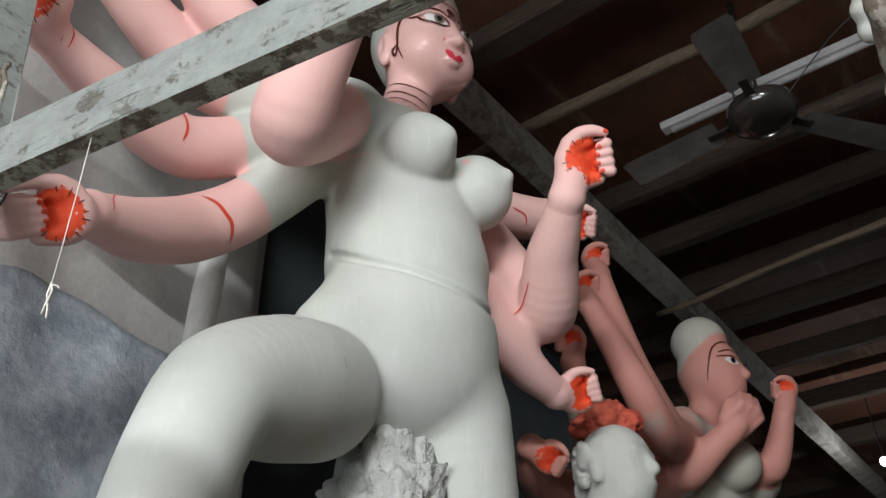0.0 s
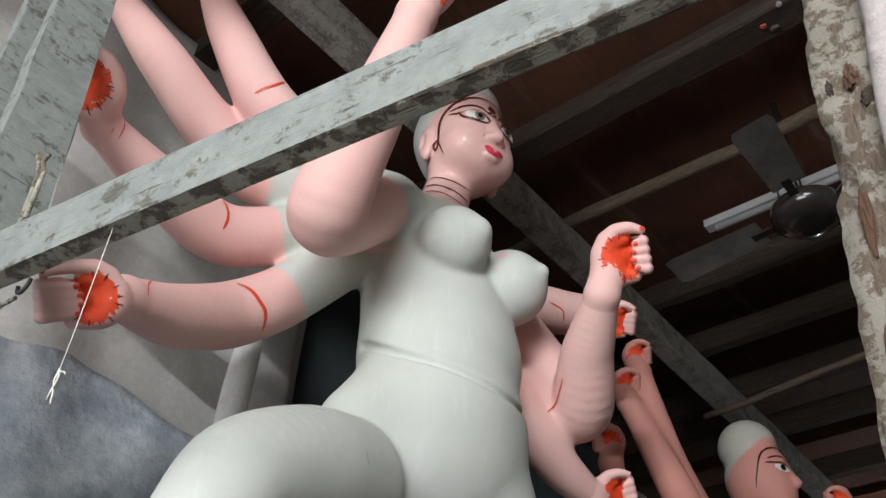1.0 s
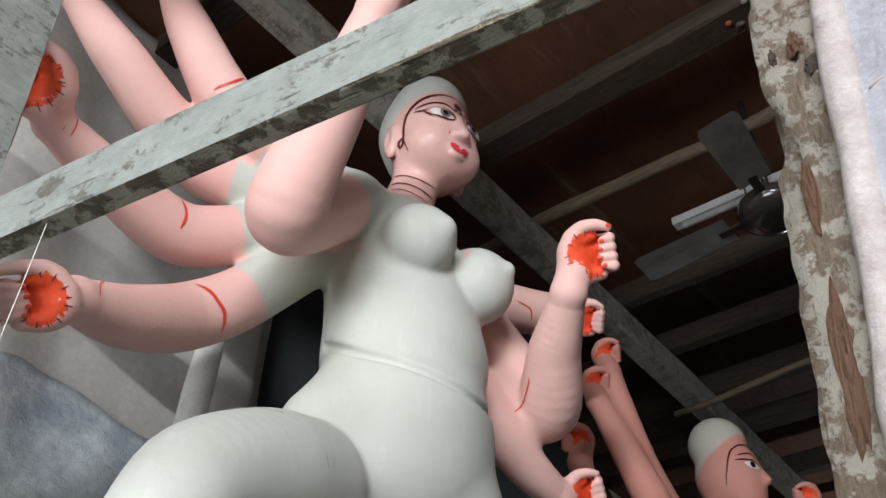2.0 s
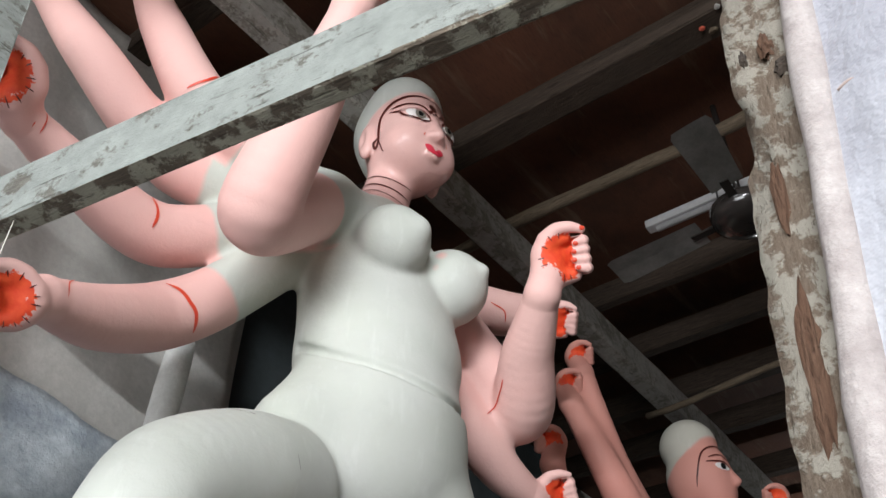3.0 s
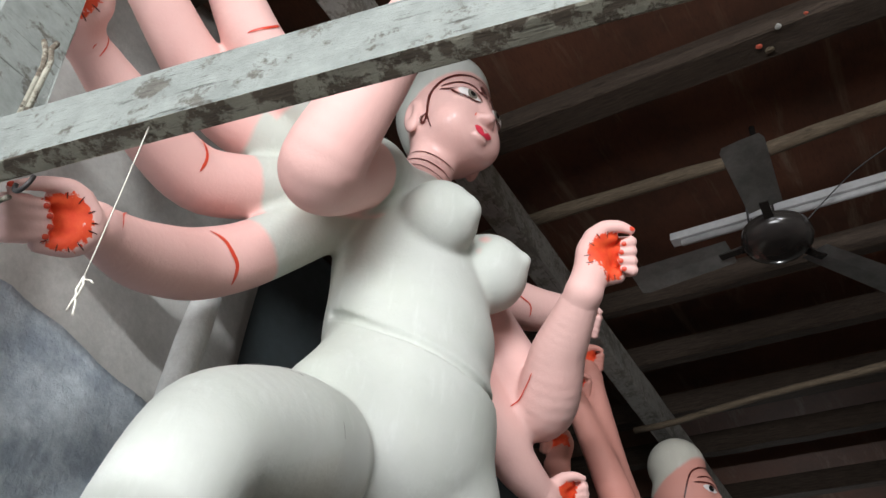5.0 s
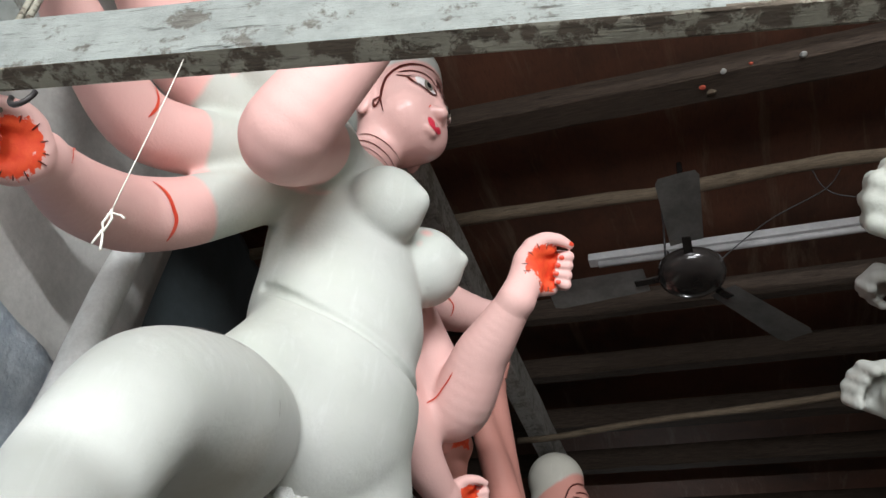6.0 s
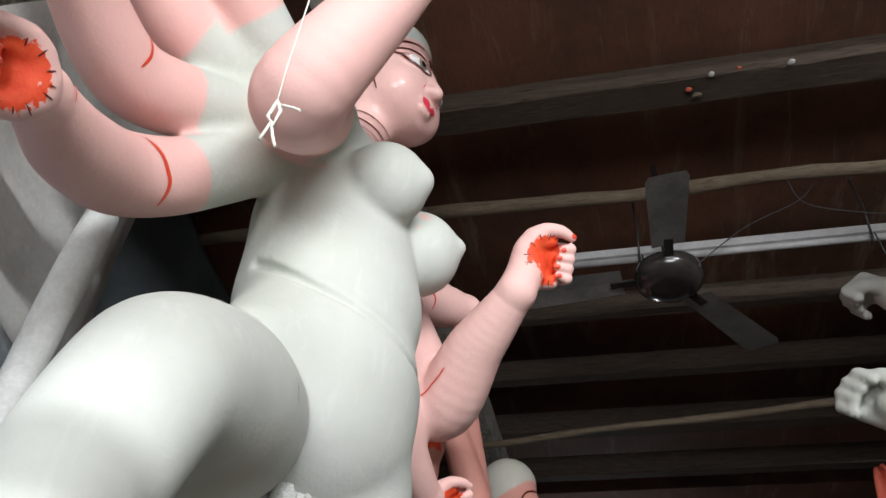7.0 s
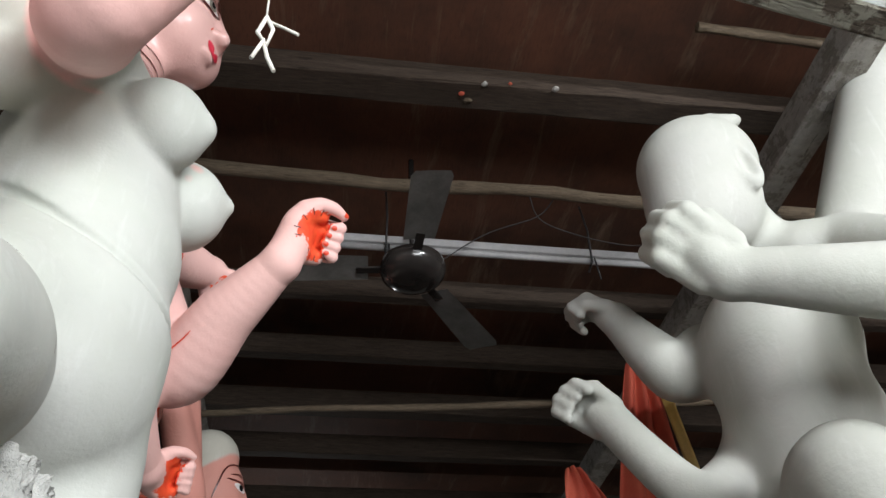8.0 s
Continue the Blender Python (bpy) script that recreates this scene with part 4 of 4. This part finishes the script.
def white_statue():
    c = Clay((-0.25, 0.95, 1.02), (1.45, 2.75, 3.78), 0.010)
    c.egg((0.50, 1.80, 2.74), (0.20, 0.235, 0.23), 0.06)
    c.egg((0.50, 1.80, 2.50), (0.19, 0.22, 0.22), 0.06)
    c.egg((0.52, 1.80, 2.20), (0.21, 0.24, 0.24), 0.06)
    c.cone((0.52, 1.58, 2.88), (0.54, 2.02, 2.88), 0.10, 0.10, 0.06)
    c.chain([(0.50, 1.72, 2.86), (0.42, 1.62, 2.96), (0.36, 1.60, 3.02)], [0.10, 0.085, 0.085], 0.04)
    H = np.array((0.265, 1.55, 3.060))
    c.egg(H, (0.150, 0.140, 0.195), 0.03, (0, -12, 0))
    c.egg(H + (-0.055, -0.01, -0.10), (0.105, 0.11, 0.14), 0.05)
    c.egg(H + (-0.10, -0.02, -0.19), (0.05, 0.06, 0.05), 0.04)
    c.egg(H + (0.01, 0.0, 0.085), (0.165, 0.148, 0.150), 0.010, (0, -12, 0))
    c.cone(H + (0.06, -0.05, 0.20), H + (0.13, -0.06, 0.235), 0.045, 0.020, 0.03)
    c.egg(H + (0.066, -0.118, -0.015), (0.040, 0.030, 0.080), 0.010, (0, -12, 0))
    c.egg(H + (0.064, -0.146, -0.008), (0.024, 0.030, 0.060), 0.006, (0, -12, 0), True)
    arms = [
        ([(0.60, 1.52, 2.86), (0.60, 1.13, 2.46), (0.33, 1.17, 2.47), (0.095, 1.28, 2.555)], [0.10, 0.095, 0.074, 0.050], (-0.80, -0.15, 0.58), (0.15, 0.75, 0.65), 1.5, -1),
        ([(0.66, 1.58, 2.90), (0.83, 1.52, 3.30), (0.98, 1.52, 3.72)], [0.11, 0.115, 0.07], (0.2, 0, 0.9), (-0.8, -0.3, 0), 1.3, 1),
        ([(0.42, 2.02, 2.86), (0.285, 1.98, 2.78), (0.165, 2.03, 2.985)], [0.10, 0.085, 0.050], (-0.55, 0.35, 0.65), (-0.4, 0.1, -0.8), 1.2, 1),
        ([(0.46, 1.98, 2.52), (0.19, 1.82, 2.33), (0.065, 1.95, 2.585)], [0.085, 0.060, 0.052], (-0.55, 0.35, 0.65), (0.35, -0.55, -0.7), 1.25, 1),
    ]
    for p, r, d, n, z, th in arms:
        c.chain(p, r, 0.04)
        fist(c, p[-1], d, n, z, th, 0.9)
    c.chain([(0.46, 1.68, 2.10), (0.33, 1.45, 2.18), (0.42, 1.45, 1.6), (0.45, 1.45, 1.08)], [0.17, 0.125, 0.09, 0.06], 0.04)
    c.chain([(0.56, 1.95, 2.10), (0.58, 1.98, 1.6), (0.60, 2.0, 1.08)], [0.17, 0.13, 0.07], 0.04)
    ob = c.mesh("statue", [M_CLAY], {"pink": lambda v: np.full(len(v), -1.0), "red": lambda v: np.full(len(v), -1.0), "gloss": lambda v: np.zeros(len(v)), "raw_shade": lambda v: np.full(len(v), -1.0)})
    return tagged(ob, "unpainted many-armed statue of plain white clay", "statue")


white_statue()


def back_statue():
    c = Clay((-1.70, 1.95, 1.24), (-0.60, 3.80, 3.45), 0.012)
    c.egg((-1.20, 3.35, 2.55), (0.16, 0.20, 0.24), 0.05)
    c.egg((-1.20, 3.35, 2.20), (0.16, 0.19, 0.22), 0.05)
    c.cone((-1.20, 3.15, 2.72), (-1.20, 3.55, 2.72), 0.08, 0.08, 0.05)
    c.cone((-1.18, 3.32, 2.75), (-1.12, 3.32, 2.92), 0.07, 0.065, 0.03)
    for y in (3.24, 3.46):
        c.egg((-1.05, y, 2.55), (0.10, 0.10, 0.10), 0.012)
    H = np.array((-1.10, 3.32, 2.99))
    c.egg(H, (0.135, 0.115, 0.15), 0.03)
    c.egg(H + (0.05, 0, -0.08), (0.09, 0.09, 0.11), 0.03)
    c.cone(H + (0.125, 0, 0.0), H + (0.15, 0, -0.055), 0.013, 0.02, 0.015)
    c.egg(H + (-0.02, 0, 0.14), (0.12, 0.115, 0.12), 0.02)
    arms = {
        "cross": ([(-1.20, 3.15, 2.68), (-1.155, 2.98, 2.48), (-0.97, 2.98, 2.58)], [0.08, 0.075, 0.045], (0.7, 0.1, 0.5), (0.3, 0.4, 0.8)),
        "far": ([(-1.15, 3.50, 2.66), (-0.95, 3.36, 2.55), (-0.83, 3.32, 2.76)], [0.075, 0.06, 0.038], (0.2, -0.1, 0.9), (-0.7, -0.4, 0)),
        "up": ([(-1.20, 3.10, 2.62), (-1.08, 2.62, 2.50), (-1.06, 2.42, 2.60), (-1.15, 2.335, 2.905)], [0.075, 0.066, 0.056, 0.038], (0, 0, 1), (0.75, 0.45, 0)),
        "up_behind": ([(-1.22, 3.12, 2.66), (-1.10, 2.70, 2.55), (-1.09, 2.46, 2.72), (-1.12, 2.385, 3.036)], [0.08, 0.070, 0.058, 0.038], (0, 0, 1), (0.75, 0.45, 0)),
        "mid": ([(-1.25, 3.10, 2.68), (-1.22, 2.42, 2.42), (-1.172, 2.21, 2.640)], [0.08, 0.065, 0.036], (0.05, -0.1, 0.9), (-0.75, -0.55, 0)),
        "low": ([(-1.25, 3.1, 2.5), (-1.34, 2.30, 2.28), (-1.255, 2.045, 2.325)], [0.08, 0.065, 0.038], (0.65, 0.1, -0.5), (0.6, 0.4, -0.6)),
    }
    closed, fist_meshes = [], []
    for k, (p, r, d, n) in arms.items():
        c.chain(p, r, 0.03, k)
        if k == "cross":
            fist(c, p[-1], d, n, 1.3, 1, 0.8, k)
        else:
            w, o = np.array(p[-1]), np.array(p[-1]) + unit(d) * 0.070
            fine = Clay(o - 0.16, o + 0.16, 0.0055)
            closed.append(grip(fine, o, n, (0.42, -0.62, -0.62), 0.70, d, 0.9, w, r[-1]))
            fine.cone(w, w + unit(np.array(p[-2]) - w) * 0.05, r[-1], r[-1] * 1.08, 0.01)
            verts, quads = fine.surface()
            fist_meshes.append((verts, quads.tolist(), 0))
    c.chain([(-1.18, 3.25, 2.15), (-1.1, 3.1, 1.8), (-1.15, 3.1, 1.3)], [0.13, 0.1, 0.06], 0.03)
    c.chain([(-1.18, 3.48, 2.15), (-1.1, 3.5, 1.8), (-1.15, 3.5, 1.3)], [0.13, 0.1, 0.06], 0.03)

    def pink(v):
        out = np.full(len(v), -1.0)
        for k, (p, r, d, n) in arms.items():
            out = np.maximum(out, np.minimum(0.03 - np.minimum(c.limb_distance(v, k), 0.06), np.linalg.norm(v - np.array(p[0]), axis=1) - 0.10))
        for h in closed:
            out = np.maximum(out, 0.13 - np.linalg.norm(v - h["c"], axis=1))
        q = v - H
        return np.maximum(out, np.minimum(0.27 - np.linalg.norm(q, axis=1), -((q @ unit((-0.6, 0, 0.8))) - 0.06)))

    def red_paint(v):
        return np.max([grip_red(v, h) for h in closed], axis=0)

    ex = list(fist_meshes)
    for s in (-1, 1):
        def at(x, y, z):
            return H + np.array((x, s * y, z))
        ex.append(blob(c, at(0.115, 0.050, -0.004), (0.25, -s, -0.15), (0, 0, 1), 0.036, 0.015, 2, 0.002, sharp=1.4))
        ex.append(blob(c, at(0.118, 0.048, -0.003), (0, 1, 0), (0, 0, 1), 0.014, 0.014, 3, 0.004, 3, 12))
        ex.append(ribbon(c, [at(0.12, 0.015, -0.012), at(0.115, 0.035, 0.014), at(0.10, 0.062, 0.016), at(0.07, 0.095, 0.014)], 0.006, 1, 0.005))
        ex.append(ribbon(c, [at(0.12, 0.012, 0.022), at(0.11, 0.04, 0.046), at(0.08, 0.085, 0.034)], 0.006, 1, 0.004))
        ex.append(ribbon(c, [at(0.10, 0.0, 0.10), at(0.06, 0.08, 0.06), at(0.035, 0.11, -0.03), at(0.02, 0.11, -0.085)], 0.007, 1, 0.004))
    ob = c.mesh("statue", [M_STATUE_SHADED, M_DARKLINE, M_EYEWHITE, M_PUPIL], {"pink": pink, "red": red_paint, "gloss": lambda v: np.zeros(len(v)), "raw_shade": lambda v: np.full(len(v), -1.0)}, ex)
    return tagged(ob, "smaller many-armed statue with pink arms and painted face", "statue")


back_statue()


def demon_head():
    c = Clay((-1.35, 1.95, 1.24), (-0.85, 2.45, 2.50), 0.009)
    H = np.array((-1.07, 2.20, 2.27))
    c.egg(H, (0.11, 0.10, 0.12), 0.03)
    c.egg(H + (0.04, -0.01, -0.07), (0.075, 0.075, 0.08), 0.03)
    c.cone(H + (0.10, -0.015, 0.01), H + (0.125, -0.015, -0.04), 0.012, 0.018, 0.012)
    c.egg(H + (0.105, -0.01, -0.078), (0.018, 0.03, 0.010), 0.01)
    for s in (-1, 1):
        c.egg(H + (0.085, s * 0.042, 0.015), (0.022, 0.028, 0.014), 0.015)
    c.egg(H + (-0.01, -0.10, -0.03), (0.025, 0.016, 0.045), 0.012)
    c.chain([H + (-0.02, 0, -0.10), H + (-0.06, 0, -0.35), H + (-0.05, 0, -0.9)], [0.06, 0.16, 0.12], 0.04)
    for i in range(26):
        r = random.Random(i)
        a, b = r.uniform(1.6, 3.6), r.uniform(-0.5, 0.6)
        p = H + np.array((math.cos(a) * 0.11, -abs(math.sin(a)) * 0.11, 0.11 * b - 0.02))
        c.egg(p, (0.016, 0.016, 0.02), 0.006)
    return tagged(c.mesh("statue", [M_CLAY], {"pink": lambda v: np.full(len(v), -1.0), "red": lambda v: np.full(len(v), -1.0), "gloss": lambda v: np.zeros(len(v)), "raw_shade": lambda v: np.full(len(v), -1.0)}), "small plain white clay statue with curled hair", "statue")


demon_head()


def lump(name, c, r, material, label, category, amp=0.35, seed=0, freq=9):
    bm = bmesh.new()
    bmesh.ops.create_icosphere(bm, subdivisions=5, radius=1)
    for v in bm.verts:
        d = v.co.normalized()
        p = Vector((d.x * r[0], d.y * r[1], d.z * r[2]))
        n = noise.noise(p * freq + Vector((seed, 0, 0))) + 0.6 * noise.noise(p * freq * 2.7) + 0.4 * noise.noise(p * freq * 7)
        v.co = p + d * n * amp * min(r)
    for f in bm.faces:
        f.smooth = True
    ob = part(name, bm, material)
    ob.location = c
    return tagged(ob, label, category)


lump("clay_lump", (-1.20, 1.34, 1.80), (0.15, 0.12, 0.44), M_PLASTER, "rough straw and white clay prop between the legs", "clay prop", 0.45, 2, 14)
lump("red_headcloth", (-1.10, 2.24, 2.42), (0.10, 0.10, 0.055), M_REDCLOTH, "crumpled red cloth on the small white head", "cloth", 0.4, 5, 12)

# red cloths hung behind the white statue


def red_cloth(apex, left, right, foot, seed):
    bm = bmesh.new()

    def f(u, v):
        top = apex[0] + (u - 0.5) * 0.06
        low = left + (right - left) * u
        k = v ** 0.7
        fold = 0.022 * math.sin(u * 19 + seed) * (0.3 + v) + 0.02 * noise.noise(Vector((u * 5, v * 4, seed)))
        return Vector((top + (low - top) * k, apex[1] + fold, apex[2] + (foot - apex[2]) * v - 0.10 * (u - 0.4) ** 2))

    sheet(bm, f, 40, 40, 0.003)
    ob = part("red_cloth", bm, M_REDCLOTH)
    return tagged(ob, "folded woven red cloth hung behind the white statue", "cloth")


cl = red_cloth((0.385, 2.42, 3.13), 0.20, 0.50, 2.35, 1.0)
bm = bmesh.new()
sheet(bm, lambda u, v: Vector((0.415 + 0.035 * u + 0.10 * v, 2.41 - 0.01 * u, 3.08 - 0.70 * v)), 4, 20, 0.003)
part("yellow_border", bm, M_GOLD, cl)
red_cloth((0.10, 2.42, 2.70), 0.02, 0.45, 1.9, 4.0)

# east beam, its post and a loose lath
bm = bmesh.new()
box(bm, (0.10, 12.6, 0.13), Matrix(), 0.008, 40, 0.010, 9)
ob = part("ceiling_beam", bm, M_BEAM)
ob.matrix_world = pose(0.80, 3.9, 3.57)
tagged(ob, "long grey squared beam over the white statue", "beam", kind="structure")
bm = bmesh.new()
box(bm, (0.06, 0.07, 3.5), Matrix(), 0.006, 30, 0.008, 12)
ob = part("roof_post", bm, M_BEAM)
ob.matrix_world = pose(0.83, 2.08, 1.75)
tagged(ob, "grey upright post carrying the roof beam", "post")
bm = bmesh.new()
tube(bm, line((0.42, 1.525, 3.79), (0.92, 1.54, 3.79), 10), 0.018, 8, 0.4, 5)
tagged(part("lath", bm, M_LOG), "short pale lath nailed under the ceiling", "lath")

# scraps caught on the black joist
for i, (p, r, m, lab) in enumerate((((-0.299, 1.845, 3.748), 0.010, M_REDCLOTH, "red scrap stuck on the black joist"), ((-0.225, 1.795, 3.75), 0.009, M_TARP, "pale scrap stuck on the black joist"), ((0.014, 1.79, 3.75), 0.010, M_TARP, "pale scrap stuck on the black joist"), ((-0.27, 1.875, 3.748), 0.012, M_LOG, "dusty cobweb clump on the black joist"), ((-0.14, 1.79, 3.75), 0.007, M_REDCLOTH, "red scrap stuck on the black joist"))):
    bm = bmesh.new()
    bmesh.ops.create_icosphere(bm, subdivisions=3, radius=r)
    for v in bm.verts:
        v.co *= 1 + 0.9 * noise.noise(v.co * 60 + Vector((i * 7, 0, 0)))
        v.co.z *= 0.4
    ob = part("scrap", bm, m)
    ob.location = p
    tagged(ob, lab, "scrap", "scraps on the joist")


# ---- ceiling fan ----
def ceiling_fan():
    C = Vector((-0.415, 2.26, 3.32))
    fan = empty("ceiling_fan", C, label="dusty three-bladed ceiling fan with dark motor housing", category="ceiling fan")
    bm = bmesh.new()
    prof = [(0.0, -0.055), (0.05, -0.054), (0.085, -0.046), (0.105, -0.028), (0.112, -0.004), (0.108, 0.018), (0.09, 0.034), (0.05, 0.045), (0.03, 0.06), (0.0, 0.062)]
    vs = [bm.verts.new((r, 0, z)) for r, z in prof]
    es = [bm.edges.new(p) for p in zip(vs, vs[1:])]
    bmesh.ops.spin(bm, geom=vs + es, cent=(0, 0, 0), axis=(0, 0, 1), angle=2 * math.pi, steps=40)
    bmesh.ops.remove_doubles(bm, verts=bm.verts, dist=0.0004)
    bmesh.ops.recalc_face_normals(bm, faces=bm.faces)
    for f in bm.faces:
        f.smooth = True
    part("motor_housing", bm, M_FANDARK, fan)
    bm = bmesh.new()
    tube(bm, [(0, 0, 0.05), (0, 0, CEIL - 3.32)], 0.011, 10)
    part("rod", bm, M_FANDARK, fan)
    for ang, r1 in ((-89, 0.46), (54, 0.55), (175, 0.49)):
        bm = bmesh.new()
        n = 14
        top = []
        for i in range(n + 1):
            t = i / n
            r = 0.15 + (r1 - 0.15) * t
            w = 0.052 + 0.014 * t - (0.012 * max(0, t - 0.94) / 0.06)
            top.append((bm.verts.new((r, -w, -0.006)), bm.verts.new((r, 0, 0.004)), bm.verts.new((r, w, 0.010))))
        fs = []
        for a, b in zip(top, top[1:]):
            fs.append(bm.faces.new((a[0], b[0], b[1], a[1])))
            fs.append(bm.faces.new((a[1], b[1], b[2], a[2])))
        bmesh.ops.solidify(bm, geom=fs, thickness=0.003)
        blade = part("blade", bm, M_BLADE, fan)
        blade.matrix_local = pose(0, 0, 0.0, 0, 0, ang)
        bm = bmesh.new()
        box(bm, (0.12, 0.03, 0.005), pose(0.13, 0, -0.008), 0.001)
        part("bracket", bm, M_FANDARK, blade)
    return fan


ceiling_fan()


def tube_light():
    rig = empty("tube_light", (0.1, 2.355, 3.51), label="unlit white batten tube light hung under the ceiling", category="tube light")
    bm = bmesh.new()
    box(bm, (1.75, 0.045, 0.032), Matrix(), 0.004)
    part("batten", bm, M_BATTENLAMP, rig)
    bm = bmesh.new()
    tube(bm, [(-0.84, 0.0, -0.024), (0.84, 0.0, -0.024)], 0.012, 12)
    part("tube", bm, M_BATTENLAMP, rig)
    for x in (-0.60, 0.15, 0.72):
        bm = bmesh.new()
        tube(bm, [(x, -0.028, -0.05), (x + 0.004, -0.028, 0.10), (x, 0.0, 0.25)], 0.004, 6)
        tube(bm, [(x - 0.002, -0.03, -0.052), (x + 0.004, 0.03, -0.05)], 0.004, 6)
        tube(bm, [(x + 0.01, -0.03, -0.03), (x + 0.02, -0.03, -0.13)], 0.003, 6)
        part("tie", bm, M_WIRE, rig)
    return rig


tube_light()


def cable(pts, r=0.0022, name="cable", material=None, label="slack black cable under the ceiling"):
    bm = bmesh.new()
    n = 24
    P = [Vector(p) for p in pts]
    path = []
    for i in range(n + 1):
        t = i / n * (len(P) - 1)
        j = min(int(t), len(P) - 2)
        w = t - j
        a, b, c, d = P[max(j - 1, 0)], P[j], P[j + 1], P[min(j + 2, len(P) - 1)]
        path.append(0.5 * (2 * b + (c - a) * w + (2 * a - 5 * b + 4 * c - d) * w * w + (3 * b - a - 3 * c + d) * w ** 3))
    tube(bm, path, r, 6)
    return tagged(part(name, bm, material or M_WIRE), label, "cable")


cable([(-0.35, 2.30, 3.36), (-0.15, 2.30, 3.53), (0.05, 2.28, 3.62), (0.12, 2.26, 3.70)])
cable([(0.02, 2.24, 3.68), (0.10, 2.30, 3.60), (0.45, 2.32, 3.55), (0.6, 2.25, 3.68)])

# string hanging from the batten
bm = bmesh.new()
S = Vector((-0.737, 0.297, 2.045))
tube(bm, [S, S + Vector((0.001, 0, -0.08)), S + Vector((-0.001, 0.001, -0.15)), S + Vector((0, 0, -0.185))], 0.00055, 6)
tube(bm, [S + Vector((0, 0, -0.185)), S + Vector((0.004, 0, -0.195)), S + Vector((0.002, 0, -0.208)), S + Vector((-0.003, 0, -0.198)), S + Vector((0, 0, -0.186))], 0.0011, 6)
tube(bm, [S + Vector((0, 0, -0.203)), S + Vector((0.003, 0.001, -0.215)), S + Vector((0.007, 0, -0.226))], 0.0010, 6)
tube(bm, [S + Vector((0, 0, -0.188)), S + Vector((0.010, 0.001, -0.192)), S + Vector((0.016, 0, -0.197))], 0.0009, 6)
tube(bm, [S + Vector((0, 0, -0.205)), S + Vector((-0.004, 0, -0.218))], 0.0010, 6)
tagged(part("string", bm, M_STRING), "pale knotted jute string hanging from the batten", "string")

# wire hook and a splintered stick under the batten's end
bm = bmesh.new()
tube(bm, [(-0.905 + 0.014 * math.cos(a), 0.290, 2.036 - 0.014 * math.sin(a)) for a in [math.pi * i / 12 for i in range(13)]], 0.0028, 8)
tagged(part("wire_hook", bm, M_WIRE), "dark bent wire hook under the batten", "hook")
bm = bmesh.new()
tube(bm, line((-1.25, 0.275, 2.03), (-0.935, 0.297, 2.031), 16), [0.008 - 0.0003 * i for i in range(16)], 7, 0.6, 3)
tube(bm, line((-1.20, 0.268, 2.022), (-0.955, 0.290, 2.024), 10), 0.0035, 6, 0.8, 8)
tagged(part("splintered_stick", bm, M_BATTEN_LOW), "pale splintered stick tied under the batten", "stick")

# the lamps that light the place
g = Graph("lit_tube")
g.b.inputs["Emission Color"].default_value, g.b.inputs["Emission Strength"].default_value = (0.88, 0.97, 1, 1), 6.0
M_LIT = g.done((0.8, 0.8, 0.8), 0.4)
lit = empty("hanging_tube_light", (1.58, -2.22, 3.57), label="lit cool-white tube light hung over the aisle", category="tube light")
lit.rotation_euler = (0, 0, radians(38))
bm = bmesh.new()
tube(bm, [(-0.58, 0, 0), (0.58, 0, 0)], 0.013, 12)
part("tube", bm, M_LIT, lit)
bm = bmesh.new()
box(bm, (1.22, 0.03, 0.05), pose(0, -0.035, 0.02), 0.004)
part("batten", bm, M_BATTENLAMP, lit)
for sx in (-0.45, 0.45):
    bm = bmesh.new()
    tube(bm, [(sx, -0.035, 0.045), (sx, -0.035, CEIL - 3.57)], 0.004, 6)
    part("hanger", bm, M_WIRE, lit)
bm = bmesh.new()
bmesh.ops.create_uvsphere(bm, u_segments=16, v_segments=10, radius=0.03)
ob = part("light_bulb", bm, M_LIT)
ob.location = (-0.95, 6.0, 3.30)
tagged(ob, "small lit cool-white bulb hung far back", "light bulb")
cable([(-0.95, 6.0, 3.33), (-0.95, 6.0, 3.6), (-0.95, 6.0, 3.84)], 0.004, label="black flex of the hanging bulb")
